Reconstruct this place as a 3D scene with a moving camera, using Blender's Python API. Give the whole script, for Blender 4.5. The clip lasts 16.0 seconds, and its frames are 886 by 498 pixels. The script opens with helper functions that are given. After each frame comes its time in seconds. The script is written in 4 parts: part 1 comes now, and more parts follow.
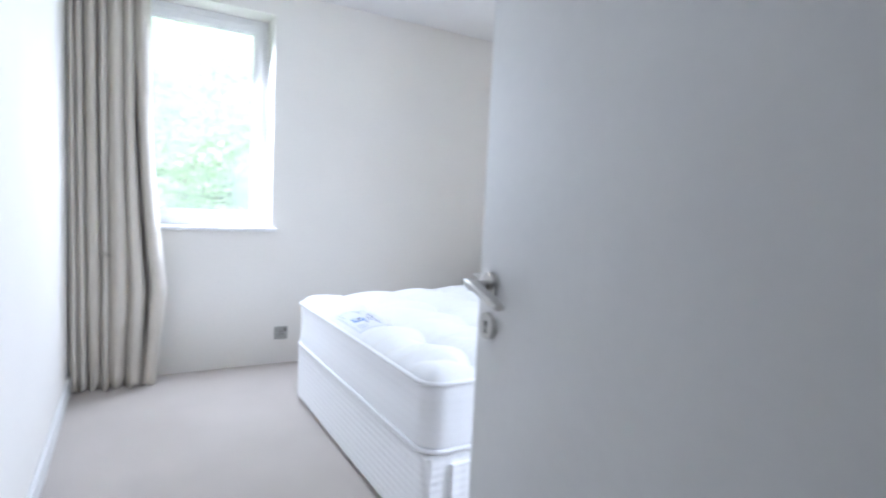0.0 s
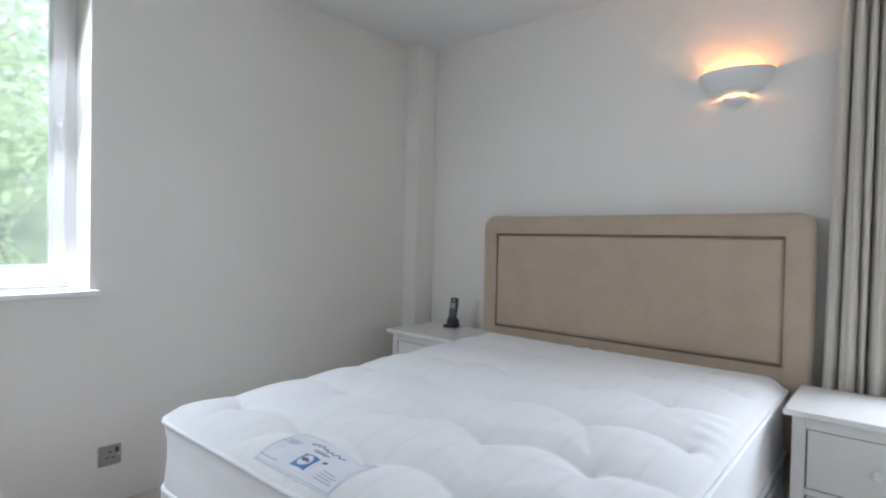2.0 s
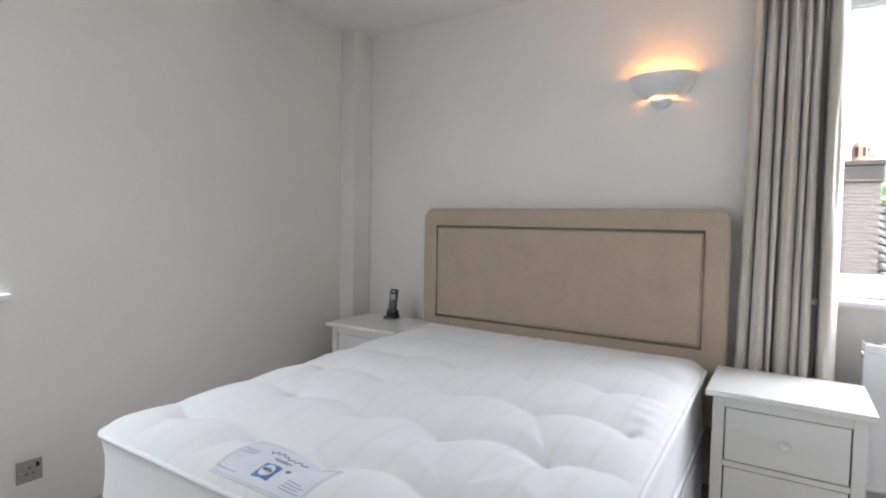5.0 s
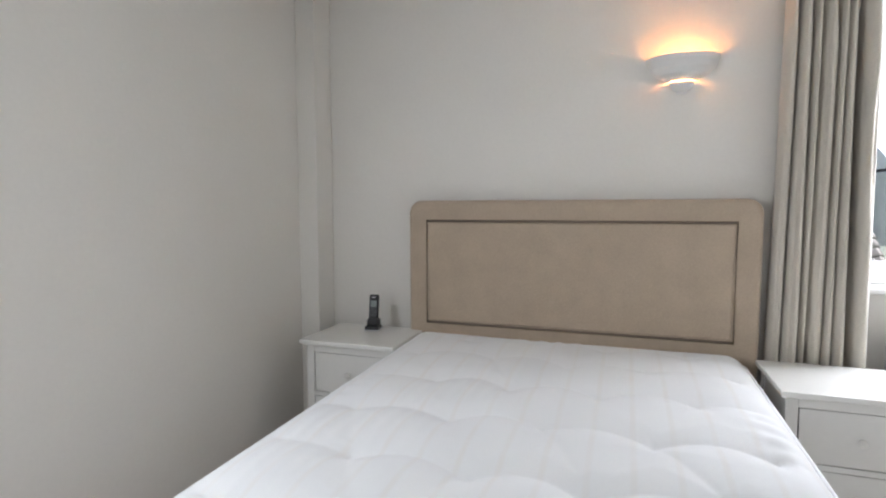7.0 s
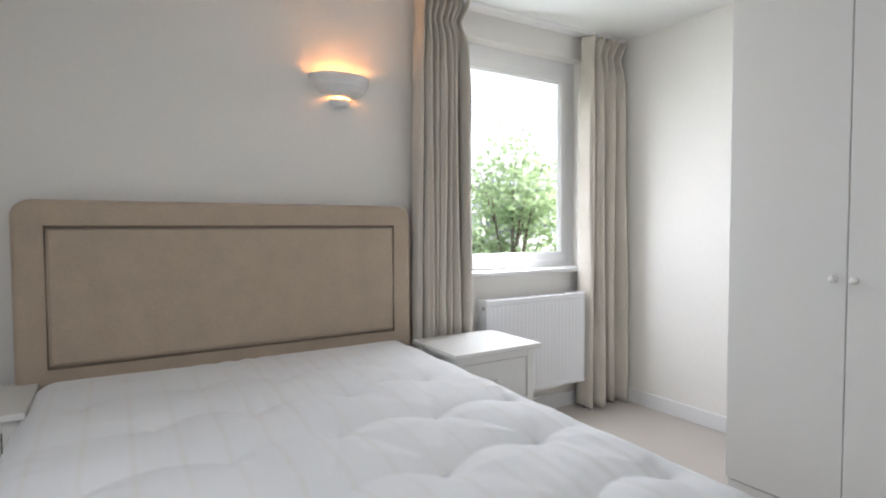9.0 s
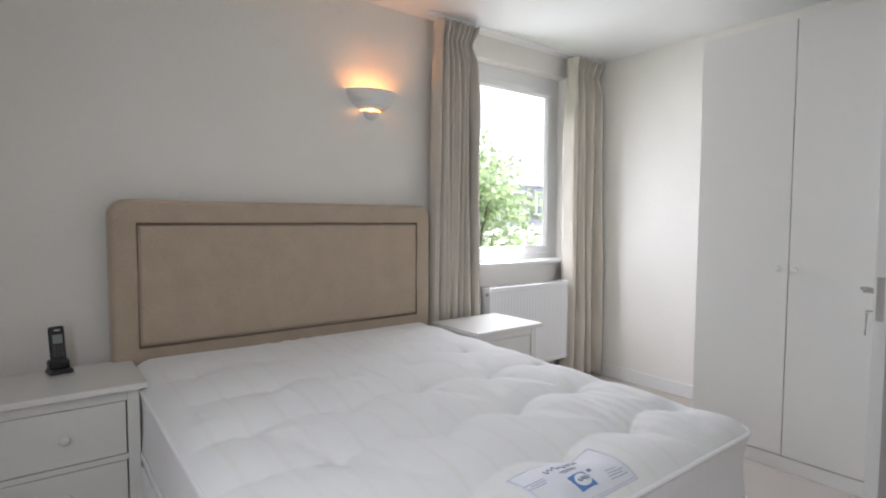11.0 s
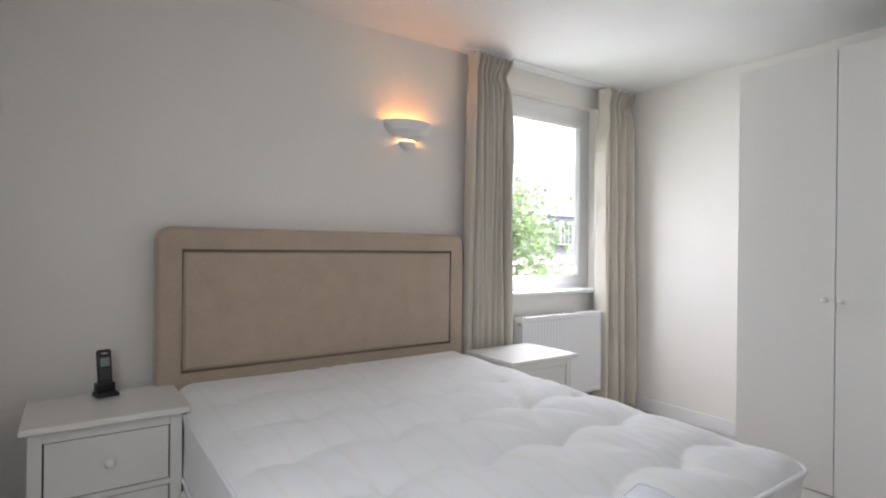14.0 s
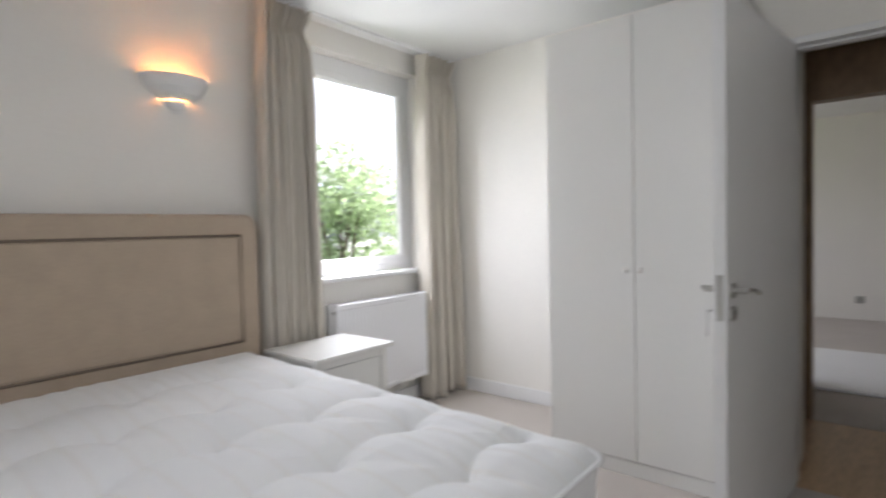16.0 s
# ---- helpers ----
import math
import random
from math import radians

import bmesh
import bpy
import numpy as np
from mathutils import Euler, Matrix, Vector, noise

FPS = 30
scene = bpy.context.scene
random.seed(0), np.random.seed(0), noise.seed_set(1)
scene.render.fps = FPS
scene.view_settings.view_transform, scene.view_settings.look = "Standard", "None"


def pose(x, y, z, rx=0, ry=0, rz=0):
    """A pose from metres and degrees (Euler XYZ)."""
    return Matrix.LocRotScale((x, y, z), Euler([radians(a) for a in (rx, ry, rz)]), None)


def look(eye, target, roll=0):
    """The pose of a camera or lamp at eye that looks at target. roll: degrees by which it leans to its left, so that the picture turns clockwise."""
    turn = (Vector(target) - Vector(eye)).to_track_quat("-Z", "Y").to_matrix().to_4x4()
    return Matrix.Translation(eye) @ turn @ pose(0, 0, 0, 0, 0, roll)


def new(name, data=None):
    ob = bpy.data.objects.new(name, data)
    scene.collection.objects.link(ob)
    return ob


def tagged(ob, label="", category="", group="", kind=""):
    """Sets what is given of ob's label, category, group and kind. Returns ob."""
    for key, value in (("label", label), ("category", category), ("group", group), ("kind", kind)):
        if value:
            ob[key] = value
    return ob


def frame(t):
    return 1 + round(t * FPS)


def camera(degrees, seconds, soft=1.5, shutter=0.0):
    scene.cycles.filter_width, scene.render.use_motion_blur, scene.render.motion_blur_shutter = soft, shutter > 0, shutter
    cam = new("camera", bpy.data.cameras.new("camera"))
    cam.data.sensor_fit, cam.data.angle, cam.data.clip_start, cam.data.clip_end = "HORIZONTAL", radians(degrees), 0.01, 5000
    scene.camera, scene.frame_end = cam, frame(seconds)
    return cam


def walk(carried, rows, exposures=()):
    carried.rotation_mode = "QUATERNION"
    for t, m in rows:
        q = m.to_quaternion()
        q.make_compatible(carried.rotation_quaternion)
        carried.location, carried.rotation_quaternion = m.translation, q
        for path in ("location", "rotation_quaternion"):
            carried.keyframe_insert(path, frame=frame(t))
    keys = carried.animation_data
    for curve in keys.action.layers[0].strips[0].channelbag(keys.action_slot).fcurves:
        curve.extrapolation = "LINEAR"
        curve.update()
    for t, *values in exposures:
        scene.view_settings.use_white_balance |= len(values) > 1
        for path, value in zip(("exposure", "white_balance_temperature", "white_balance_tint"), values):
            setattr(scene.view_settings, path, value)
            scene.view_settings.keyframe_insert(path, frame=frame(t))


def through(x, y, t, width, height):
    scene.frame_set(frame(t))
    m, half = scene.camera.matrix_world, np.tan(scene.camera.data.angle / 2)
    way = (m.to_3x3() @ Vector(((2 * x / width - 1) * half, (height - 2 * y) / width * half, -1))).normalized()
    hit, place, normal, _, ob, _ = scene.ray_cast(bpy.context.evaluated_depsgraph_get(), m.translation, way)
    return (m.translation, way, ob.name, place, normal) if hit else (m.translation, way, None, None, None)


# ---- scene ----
cam = camera(79.3, 16.0, soft=2.0, shutter=0.3)
PATH = [
    (0, (-0.095, -0.236, 1.111), (0.914, 1.484, 0.951), 2.8),
    (0.3, (-0.032, -0.051, 1.106), (0.702, 1.802, 0.941), 2.7),
    (0.5, (-0.032, 0.063, 1.103), (0.673, 1.928, 0.952), 2.5),
    (1, (-0.07, 0.392, 1.115), (0.995, 2.081, 1.011), 0.2),
    (1.5, (-0.072, 0.662, 1.131), (1.246, 2.164, 1.054), 0.3),
    (2, (-0.013, 0.832, 1.154), (1.5, 2.138, 1.117), 1.2),
    (2.5, (-0.018, 0.904, 1.178), (1.646, 2.003, 1.026), 1.3),
    (3, (-0.067, 0.921, 1.197), (1.653, 1.929, 1.041), 2.1),
    (3.5, (-0.086, 0.903, 1.203), (1.609, 1.959, 1.088), 0.7),
    (4, (-0.086, 0.902, 1.207), (1.617, 1.947, 1.122), 0.8),
    (4.5, (-0.09, 0.915, 1.205), (1.611, 1.963, 1.116), 0.8),
    (5, (-0.082, 0.901, 1.211), (1.601, 1.977, 1.111), 1.0),
    (5.2, (-0.085, 0.933, 1.225), (1.6, 2.003, 1.106), 0.6),
    (7.3, (0.007, 1.736, 1.259), (1.934, 2.251, 1.121), 0.3),
    (7.5, (0.068, 1.779, 1.239), (2.024, 2.182, 1.122), 0.6),
    (8, (0.175, 1.979, 1.192), (2.17, 1.84, 1.167), 0.3),
    (8.5, (0.182, 2.205, 1.19), (2.043, 1.475, 1.129), 0.0),
    (9, (0.11, 2.404, 1.182), (1.812, 1.358, 1.102), -0.2),
    (9.2, (0.076, 2.473, 1.199), (1.768, 1.41, 1.128), -0.3),
    (11.3, (-0.011, 3.009, 1.22), (1.566, 1.785, 1.103), 0.3),
    (11.5, (-0.01, 3.023, 1.224), (1.578, 1.813, 1.104), -0.1),
    (12, (-0.007, 3.031, 1.229), (1.592, 1.835, 1.118), -0.4),
    (12.5, (0.0, 3.034, 1.227), (1.604, 1.845, 1.116), 0.0),
    (13, (0.008, 3.041, 1.226), (1.63, 1.876, 1.121), 0.4),
    (13.5, (0.018, 3.039, 1.223), (1.649, 1.884, 1.158), 0.2),
    (14, (0.021, 3.033, 1.21), (1.657, 1.882, 1.207), 0.6),
    (14.5, (0.043, 3.019, 1.183), (1.675, 1.865, 1.131), -0.4),
    (15, (0.071, 2.98, 1.173), (1.695, 1.817, 1.092), -1.4),
    (15.5, (0.097, 2.875, 1.182), (1.662, 1.634, 1.072), -3.2),
    (15.7, (0.11, 2.788, 1.184), (1.602, 1.459, 1.083), -3.0),
    (15.8, (0.088, 2.723, 1.19), (1.547, 1.358, 1.096), -2.7),
    (16, (0.101, 2.59, 1.197), (1.377, 1.052, 1.121), -1.4),
]
walk(cam, [(t, look(eye, target, roll)) for t, eye, target, roll in PATH],
     [(0.0, 3.70, 5500, 17), (0.3, 3.37, 5520, 16), (0.5, 3.27, 5540, 16), (1.0, 3.02, 5650, 16), (1.5, 2.86, 5760, 15.5), (2.5, 2.82, 5930, 15.5), (3.5, 2.87, 6050, 15.5), (5.2, 2.90, 6150, 16.5), (8.0, 3.02, 6260, 16.5), (9.0, 2.68, 6260, 16.5), (11.5, 2.59, 6340, 18), (14.0, 2.59, 6340, 18), (16.0, 2.64, 6360, 18)])

# ---- world and light ----
world = bpy.data.worlds.new("sky")
scene.world = world
world.use_nodes = True
wn = world.node_tree
wn.nodes.clear()
sky = wn.nodes.new("ShaderNodeTexSky")
sky.sky_type, sky.sun_disc = "NISHITA", False
sky.sun_elevation, sky.sun_rotation = radians(48), radians(200)
sky.air_density, sky.dust_density, sky.ozone_density = 1.0, 6.0, 1.0
soft_sky = wn.nodes.new("ShaderNodeHueSaturation")
soft_sky.inputs["Saturation"].default_value = 0.35
bg = wn.nodes.new("ShaderNodeBackground")
bg.inputs["Strength"].default_value = 0.11
wout = wn.nodes.new("ShaderNodeOutputWorld")
wn.links.new(sky.outputs[0], soft_sky.inputs["Color"])
wn.links.new(soft_sky.outputs[0], bg.inputs[0])
wn.links.new(bg.outputs[0], wout.inputs[0])

sun_data = bpy.data.lights.new("sun", "SUN")
sun_data.energy, sun_data.angle, sun_data.color = 1.5, radians(30), (1.0, 0.97, 0.93)
sun_ob = new("sun", sun_data)
sun_ob.matrix_world = look((-20, -40, 50), (0, 0, 0))

# the sky's light through the two windows
for cx, cy, ax, ay, w, e in ((0.36, 3.378, 0.35, -1.0, 0.44, 0.66), (2.740, 0.33, -1.0, 0.30, 0.54, 1.24)):
    for cz in (1.16, 1.57, 1.98):
        ad = bpy.data.lights.new("sky_fill", "AREA")
        ad.shape, ad.size, ad.size_y, ad.energy, ad.color = "RECTANGLE", w, 0.24, e, (0.90, 0.962, 1.0)
        ao = new("sky_fill", ad)
        ao.matrix_world = look((cx, cy, cz), (cx + 3 * ax, cy + 3 * ay, cz - (2.2 if ax > 0 else 1.5)))


# added fill lamp that brightens the room across the landing, in an unseen opening
ad = bpy.data.lights.new("sky_fill", "AREA")
ad.shape, ad.size, ad.size_y, ad.energy, ad.color = "RECTANGLE", 2.4, 1.4, 1.6, (0.97, 0.98, 1.0)
new("sky_fill", ad).matrix_world = look((2.79, -3.3, 1.48), (0.0, -3.3, 0.2))


# ---- materials ----
def mat(name, color, rough=0.6, metal=0.0, grain=0.0, scale=40.0, bump=0.0, bump_scale=200.0, blotch=0.0, blotch_scale=3.0, sheen=0.0, spec=0.5):
    """A surface with fine grain, broad blotches and fine relief in real metres."""
    m = bpy.data.materials.new(name)
    m.use_nodes = True
    nt = m.node_tree
    b = nt.nodes["Principled BSDF"]
    b.inputs["Roughness"].default_value, b.inputs["Metallic"].default_value = rough, metal
    b.inputs["Specular IOR Level"].default_value = spec
    if sheen:
        b.inputs["Sheen Weight"].default_value = sheen
    co = nt.nodes.new("ShaderNodeTexCoord")
    base = nt.nodes.new("ShaderNodeRGB")
    base.outputs[0].default_value = (*color, 1)
    last = base.outputs[0]
    for amount, sc, detail in ((grain, scale, 6.0), (blotch, blotch_scale, 4.0)):
        if amount:
            n = nt.nodes.new("ShaderNodeTexNoise")
            n.inputs["Scale"].default_value, n.inputs["Detail"].default_value = sc, detail
            nt.links.new(co.outputs["Object"], n.inputs["Vector"])
            r = nt.nodes.new("ShaderNodeMapRange")
            r.inputs["From Min"].default_value, r.inputs["From Max"].default_value = 0.3, 0.7
            r.inputs["To Min"].default_value, r.inputs["To Max"].default_value = 1 - amount, 1 + amount
            nt.links.new(n.outputs["Fac"], r.inputs["Value"])
            mul = nt.nodes.new("ShaderNodeVectorMath")
            mul.operation = "MULTIPLY"
            nt.links.new(last, mul.inputs[0])
            nt.links.new(r.outputs[0], mul.inputs[1])
            last = mul.outputs[0]
    nt.links.new(last, b.inputs["Base Color"])
    if bump:
        n = nt.nodes.new("ShaderNodeTexNoise")
        n.inputs["Scale"].default_value, n.inputs["Detail"].default_value = bump_scale, 3.0
        nt.links.new(co.outputs["Object"], n.inputs["Vector"])
        bm_node = nt.nodes.new("ShaderNodeBump")
        bm_node.inputs["Strength"].default_value, bm_node.inputs["Distance"].default_value = bump, 0.002
        nt.links.new(n.outputs["Fac"], bm_node.inputs["Height"])
        nt.links.new(bm_node.outputs[0], b.inputs["Normal"])
    return m


def stretched(m, sx, sy, sz):
    """Stretches a material's patterns along the object's axes."""
    nt = m.node_tree
    co = next(n for n in nt.nodes if n.type == "TEX_COORD")
    mp = nt.nodes.new("ShaderNodeMapping")
    mp.inputs["Scale"].default_value = (sx, sy, sz)
    for l in list(nt.links):
        if l.from_node == co and l.to_node != mp:
            to = l.to_socket
            nt.links.remove(l)
            nt.links.new(mp.outputs[0], to)
    nt.links.new(co.outputs["Object"], mp.inputs["Vector"])
    return m


WALL = mat("wall_paint", (0.825, 0.798, 0.745), 0.75, grain=0.012, scale=60, bump=0.12, bump_scale=140, blotch=0.02, blotch_scale=1.6, spec=0.3)
CEIL = mat("ceiling_paint", (0.83, 0.825, 0.81), 0.8, grain=0.01, scale=60, bump=0.08, blotch=0.015, spec=0.3)
GLOSS = mat("white_gloss_paint", (0.80, 0.795, 0.785), 0.35, grain=0.01, scale=50, bump=0.03, bump_scale=90)
UPVC = mat("white_upvc", (0.86, 0.855, 0.85), 0.3, grain=0.008, scale=30)
CARPET = mat("beige_carpet", (0.52, 0.468, 0.420), 0.95, grain=0.22, scale=420, bump=0.9, bump_scale=500, blotch=0.06, blotch_scale=2.2, sheen=0.2, spec=0.1)
FURN = mat("white_lacquer", (0.775, 0.765, 0.725), 0.27, grain=0.012, scale=35, bump=0.03, bump_scale=60, blotch=0.02)
WARD = mat("wardrobe_foil", (0.77, 0.76, 0.725), 0.45, grain=0.008, scale=40, blotch=0.015, blotch_scale=1.2)
DOORP = mat("door_paint", (0.77, 0.765, 0.755), 0.42, grain=0.012, scale=40, bump=0.04, bump_scale=70, blotch=0.02)
LINEN = mat("linen_curtain", (0.61, 0.562, 0.487), 0.9, grain=0.10, scale=260, bump=0.5, bump_scale=700, blotch=0.05, blotch_scale=5, sheen=0.3, spec=0.1)
SUEDE = mat("beige_suede", (0.465, 0.373, 0.283), 0.9, grain=0.06, scale=160, bump=0.25, bump_scale=400, blotch=0.05, blotch_scale=8, sheen=0.35, spec=0.15)
PIPING = mat("dark_piping", (0.20, 0.155, 0.115), 0.85, grain=0.1, scale=200)
TICK = mat("mattress_ticking", (0.82, 0.82, 0.815), 0.85, grain=0.02, scale=300, bump=0.3, bump_scale=600, blotch=0.015, sheen=0.25, spec=0.2)
QUILT = mat("quilted_border", (0.90, 0.90, 0.905), 0.8, grain=0.02, scale=200, sheen=0.25, spec=0.2)
QUILT_SOFT = mat("soft_quilted_border", (0.90, 0.90, 0.905), 0.8, grain=0.02, scale=200, sheen=0.25, spec=0.2)
CORD = mat("white_cord", (0.88, 0.88, 0.885), 0.7, grain=0.03, scale=300)
STEEL = mat("brushed_steel", (0.55, 0.54, 0.52), 0.32, 1.0, grain=0.05, scale=90)
PLATE = mat("satin_plate", (0.40, 0.40, 0.375), 0.55, 1.0, grain=0.05, scale=90)
CHROME = mat("polished_chrome", (0.68, 0.68, 0.68), 0.12, 1.0)
# near-black colour painted for the shade inside holes and gaps
DARKHOLE = mat("dark_slot", (0.02, 0.02, 0.02), 0.6)
BLACKP = mat("black_plastic", (0.007, 0.007, 0.008), 0.38, grain=0.05)
GREYP = mat("grey_screen", (0.22, 0.25, 0.24), 0.2)
SILVERP = mat("silver_plastic", (0.5, 0.5, 0.52), 0.35)
RADW = mat("radiator_enamel", (0.82, 0.82, 0.83), 0.3, grain=0.008)
PLASTER = mat("plaster_white", (0.80, 0.785, 0.76), 0.7, grain=0.01, bump=0.05)
PAPER = mat("satin_label", (0.74, 0.755, 0.81), 0.6, grain=0.02)
INK = mat("label_ink", (0.14, 0.17, 0.28), 0.6)
INK_SOFT = mat("label_grey_ink", (0.42, 0.46, 0.56), 0.6)
DARKKEY = mat("dark_key", (0.07, 0.07, 0.075), 0.4)
BLUE = mat("label_blue", (0.10, 0.24, 0.55), 0.5)
IVORY = mat("ivory_knob", (0.76, 0.745, 0.70), 0.35)
OAK = stretched(mat("oak_veneer", (0.30, 0.20, 0.115), 0.5, grain=0.22, scale=18, blotch=0.08), 1, 8, 0.6)
OAKFLOOR = stretched(mat("oak_floor", (0.50, 0.325, 0.185), 0.4, grain=0.2, scale=14, blotch=0.1), 6, 0.7, 1)
BRICK = mat("old_brick", (0.215, 0.185, 0.175), 0.9, grain=0.18, scale=25, bump=0.4, bump_scale=60, blotch=0.15, blotch_scale=2)
MORTAR = mat("lime_mortar", (0.19, 0.17, 0.162), 0.95, grain=0.1)
LEADM = mat("lead_flashing", (0.21, 0.235, 0.28), 0.6, grain=0.1)
SLATE = mat("roof_slate", (0.20, 0.21, 0.245), 0.7, grain=0.2, scale=12, blotch=0.15, blotch_scale=1.5)
PANTILE = mat("grey_pantile", (0.11, 0.102, 0.098), 0.85, grain=0.25, scale=10, blotch=0.2, blotch_scale=2)
TERRA = mat("terracotta_pot", (0.42, 0.26, 0.18), 0.85, grain=0.15, scale=15)
RENDERW = mat("white_stucco", (0.60, 0.60, 0.59), 0.85, grain=0.05, scale=8)
BARK = mat("tree_bark", (0.12, 0.09, 0.065), 0.95, grain=0.3, scale=14, bump=0.8, bump_scale=30)
GRASS = mat("grass_ground", (0.07, 0.10, 0.04), 0.95, grain=0.35, scale=2, blotch=0.2, blotch_scale=0.1)


def leaf_material(name, color, through):
    m = bpy.data.materials.new(name)
    m.use_nodes = True
    nt = m.node_tree
    nt.nodes.clear()
    out = nt.nodes.new("ShaderNodeOutputMaterial")
    mix = nt.nodes.new("ShaderNodeMixShader")
    mix.inputs[0].default_value = 0.45
    d = nt.nodes.new("ShaderNodeBsdfDiffuse")
    tr = nt.nodes.new("ShaderNodeBsdfTranslucent")
    geo = nt.nodes.new("ShaderNodeNewGeometry")
    for node, col in ((d, color), (tr, through)):
        hs = nt.nodes.new("ShaderNodeHueSaturation")
        hs.inputs["Color"].default_value = (*col, 1)
        r = nt.nodes.new("ShaderNodeMapRange")
        r.inputs["To Min"].default_value, r.inputs["To Max"].default_value = 0.8, 1.4
        nt.links.new(geo.outputs["Random Per Island"], r.inputs["Value"])
        nt.links.new(r.outputs[0], hs.inputs["Value"])
        nt.links.new(hs.outputs[0], node.inputs["Color"])
    nt.links.new(d.outputs[0], mix.inputs[1])
    nt.links.new(tr.outputs[0], mix.inputs[2])
    nt.links.new(mix.outputs[0], out.inputs[0])
    return m


LEAF = leaf_material("leaves", (0.23, 0.30, 0.18), (0.44, 0.55, 0.32))


def glass_material(name, misted):
    """Clear window glass; a misted pane carries soft patches of condensation."""
    m = bpy.data.materials.new(name)
    m.use_nodes = True
    nt = m.node_tree
    nt.nodes.clear()
    out = nt.nodes.new("ShaderNodeOutputMaterial")
    mix = nt.nodes.new("ShaderNodeMixShader")
    lw = nt.nodes.new("ShaderNodeLayerWeight")
    pw = nt.nodes.new("ShaderNodeMath")
    pw.operation = "POWER"
    pw.inputs[1].default_value = 4.0
    r = nt.nodes.new("ShaderNodeMapRange")
    r.inputs["To Min"].default_value, r.inputs["To Max"].default_value = 0.025, 0.6
    t = nt.nodes.new("ShaderNodeBsdfTransparent")
    t.inputs["Color"].default_value = (0.96, 0.975, 0.97, 1)
    g = nt.nodes.new("ShaderNodeBsdfGlossy")
    g.inputs["Roughness"].default_value = 0.02
    nt.links.new(lw.outputs["Facing"], pw.inputs[0])
    nt.links.new(pw.outputs[0], r.inputs["Value"])
    nt.links.new(r.outputs[0], mix.inputs[0])
    nt.links.new(t.outputs[0], mix.inputs[1])
    nt.links.new(g.outputs[0], mix.inputs[2])
    last = mix.outputs[0]
    if misted:
        co = nt.nodes.new("ShaderNodeTexCoord")
        n = nt.nodes.new("ShaderNodeTexNoise")
        n.inputs["Scale"].default_value, n.inputs["Detail"].default_value = 2.6, 3.0
        nt.links.new(co.outputs["Object"], n.inputs["Vector"])
        mr = nt.nodes.new("ShaderNodeMapRange")
        mr.inputs["From Min"].default_value, mr.inputs["From Max"].default_value = 0.36, 0.72
        mr.inputs["To Min"].default_value, mr.inputs["To Max"].default_value = 0.4 * misted, misted
        nt.links.new(n.outputs["Fac"], mr.inputs["Value"])
        tr = nt.nodes.new("ShaderNodeBsdfTranslucent")
        tr.inputs["Color"].default_value = (0.80, 0.84, 0.84, 1)
        blur = nt.nodes.new("ShaderNodeBsdfRefraction")
        blur.inputs["Roughness"].default_value, blur.inputs["IOR"].default_value = 0.10, 1.25
        film_mix = nt.nodes.new("ShaderNodeMixShader")
        film_mix.inputs[0].default_value = 0.45 if misted > 0.3 else 1.0
        nt.links.new(blur.outputs[0], film_mix.inputs[1])
        nt.links.new(tr.outputs[0], film_mix.inputs[2])
        mx = nt.nodes.new("ShaderNodeMixShader")
        nt.links.new(mr.outputs[0], mx.inputs[0])
        nt.links.new(last, mx.inputs[1])
        nt.links.new(film_mix.outputs[0], mx.inputs[2])
        last = mx.outputs[0]
    nt.links.new(last, out.inputs[0])
    return m


GLASS = glass_material("window_glass", 0.0)
MISTED = glass_material("misted_glass", 0.85)


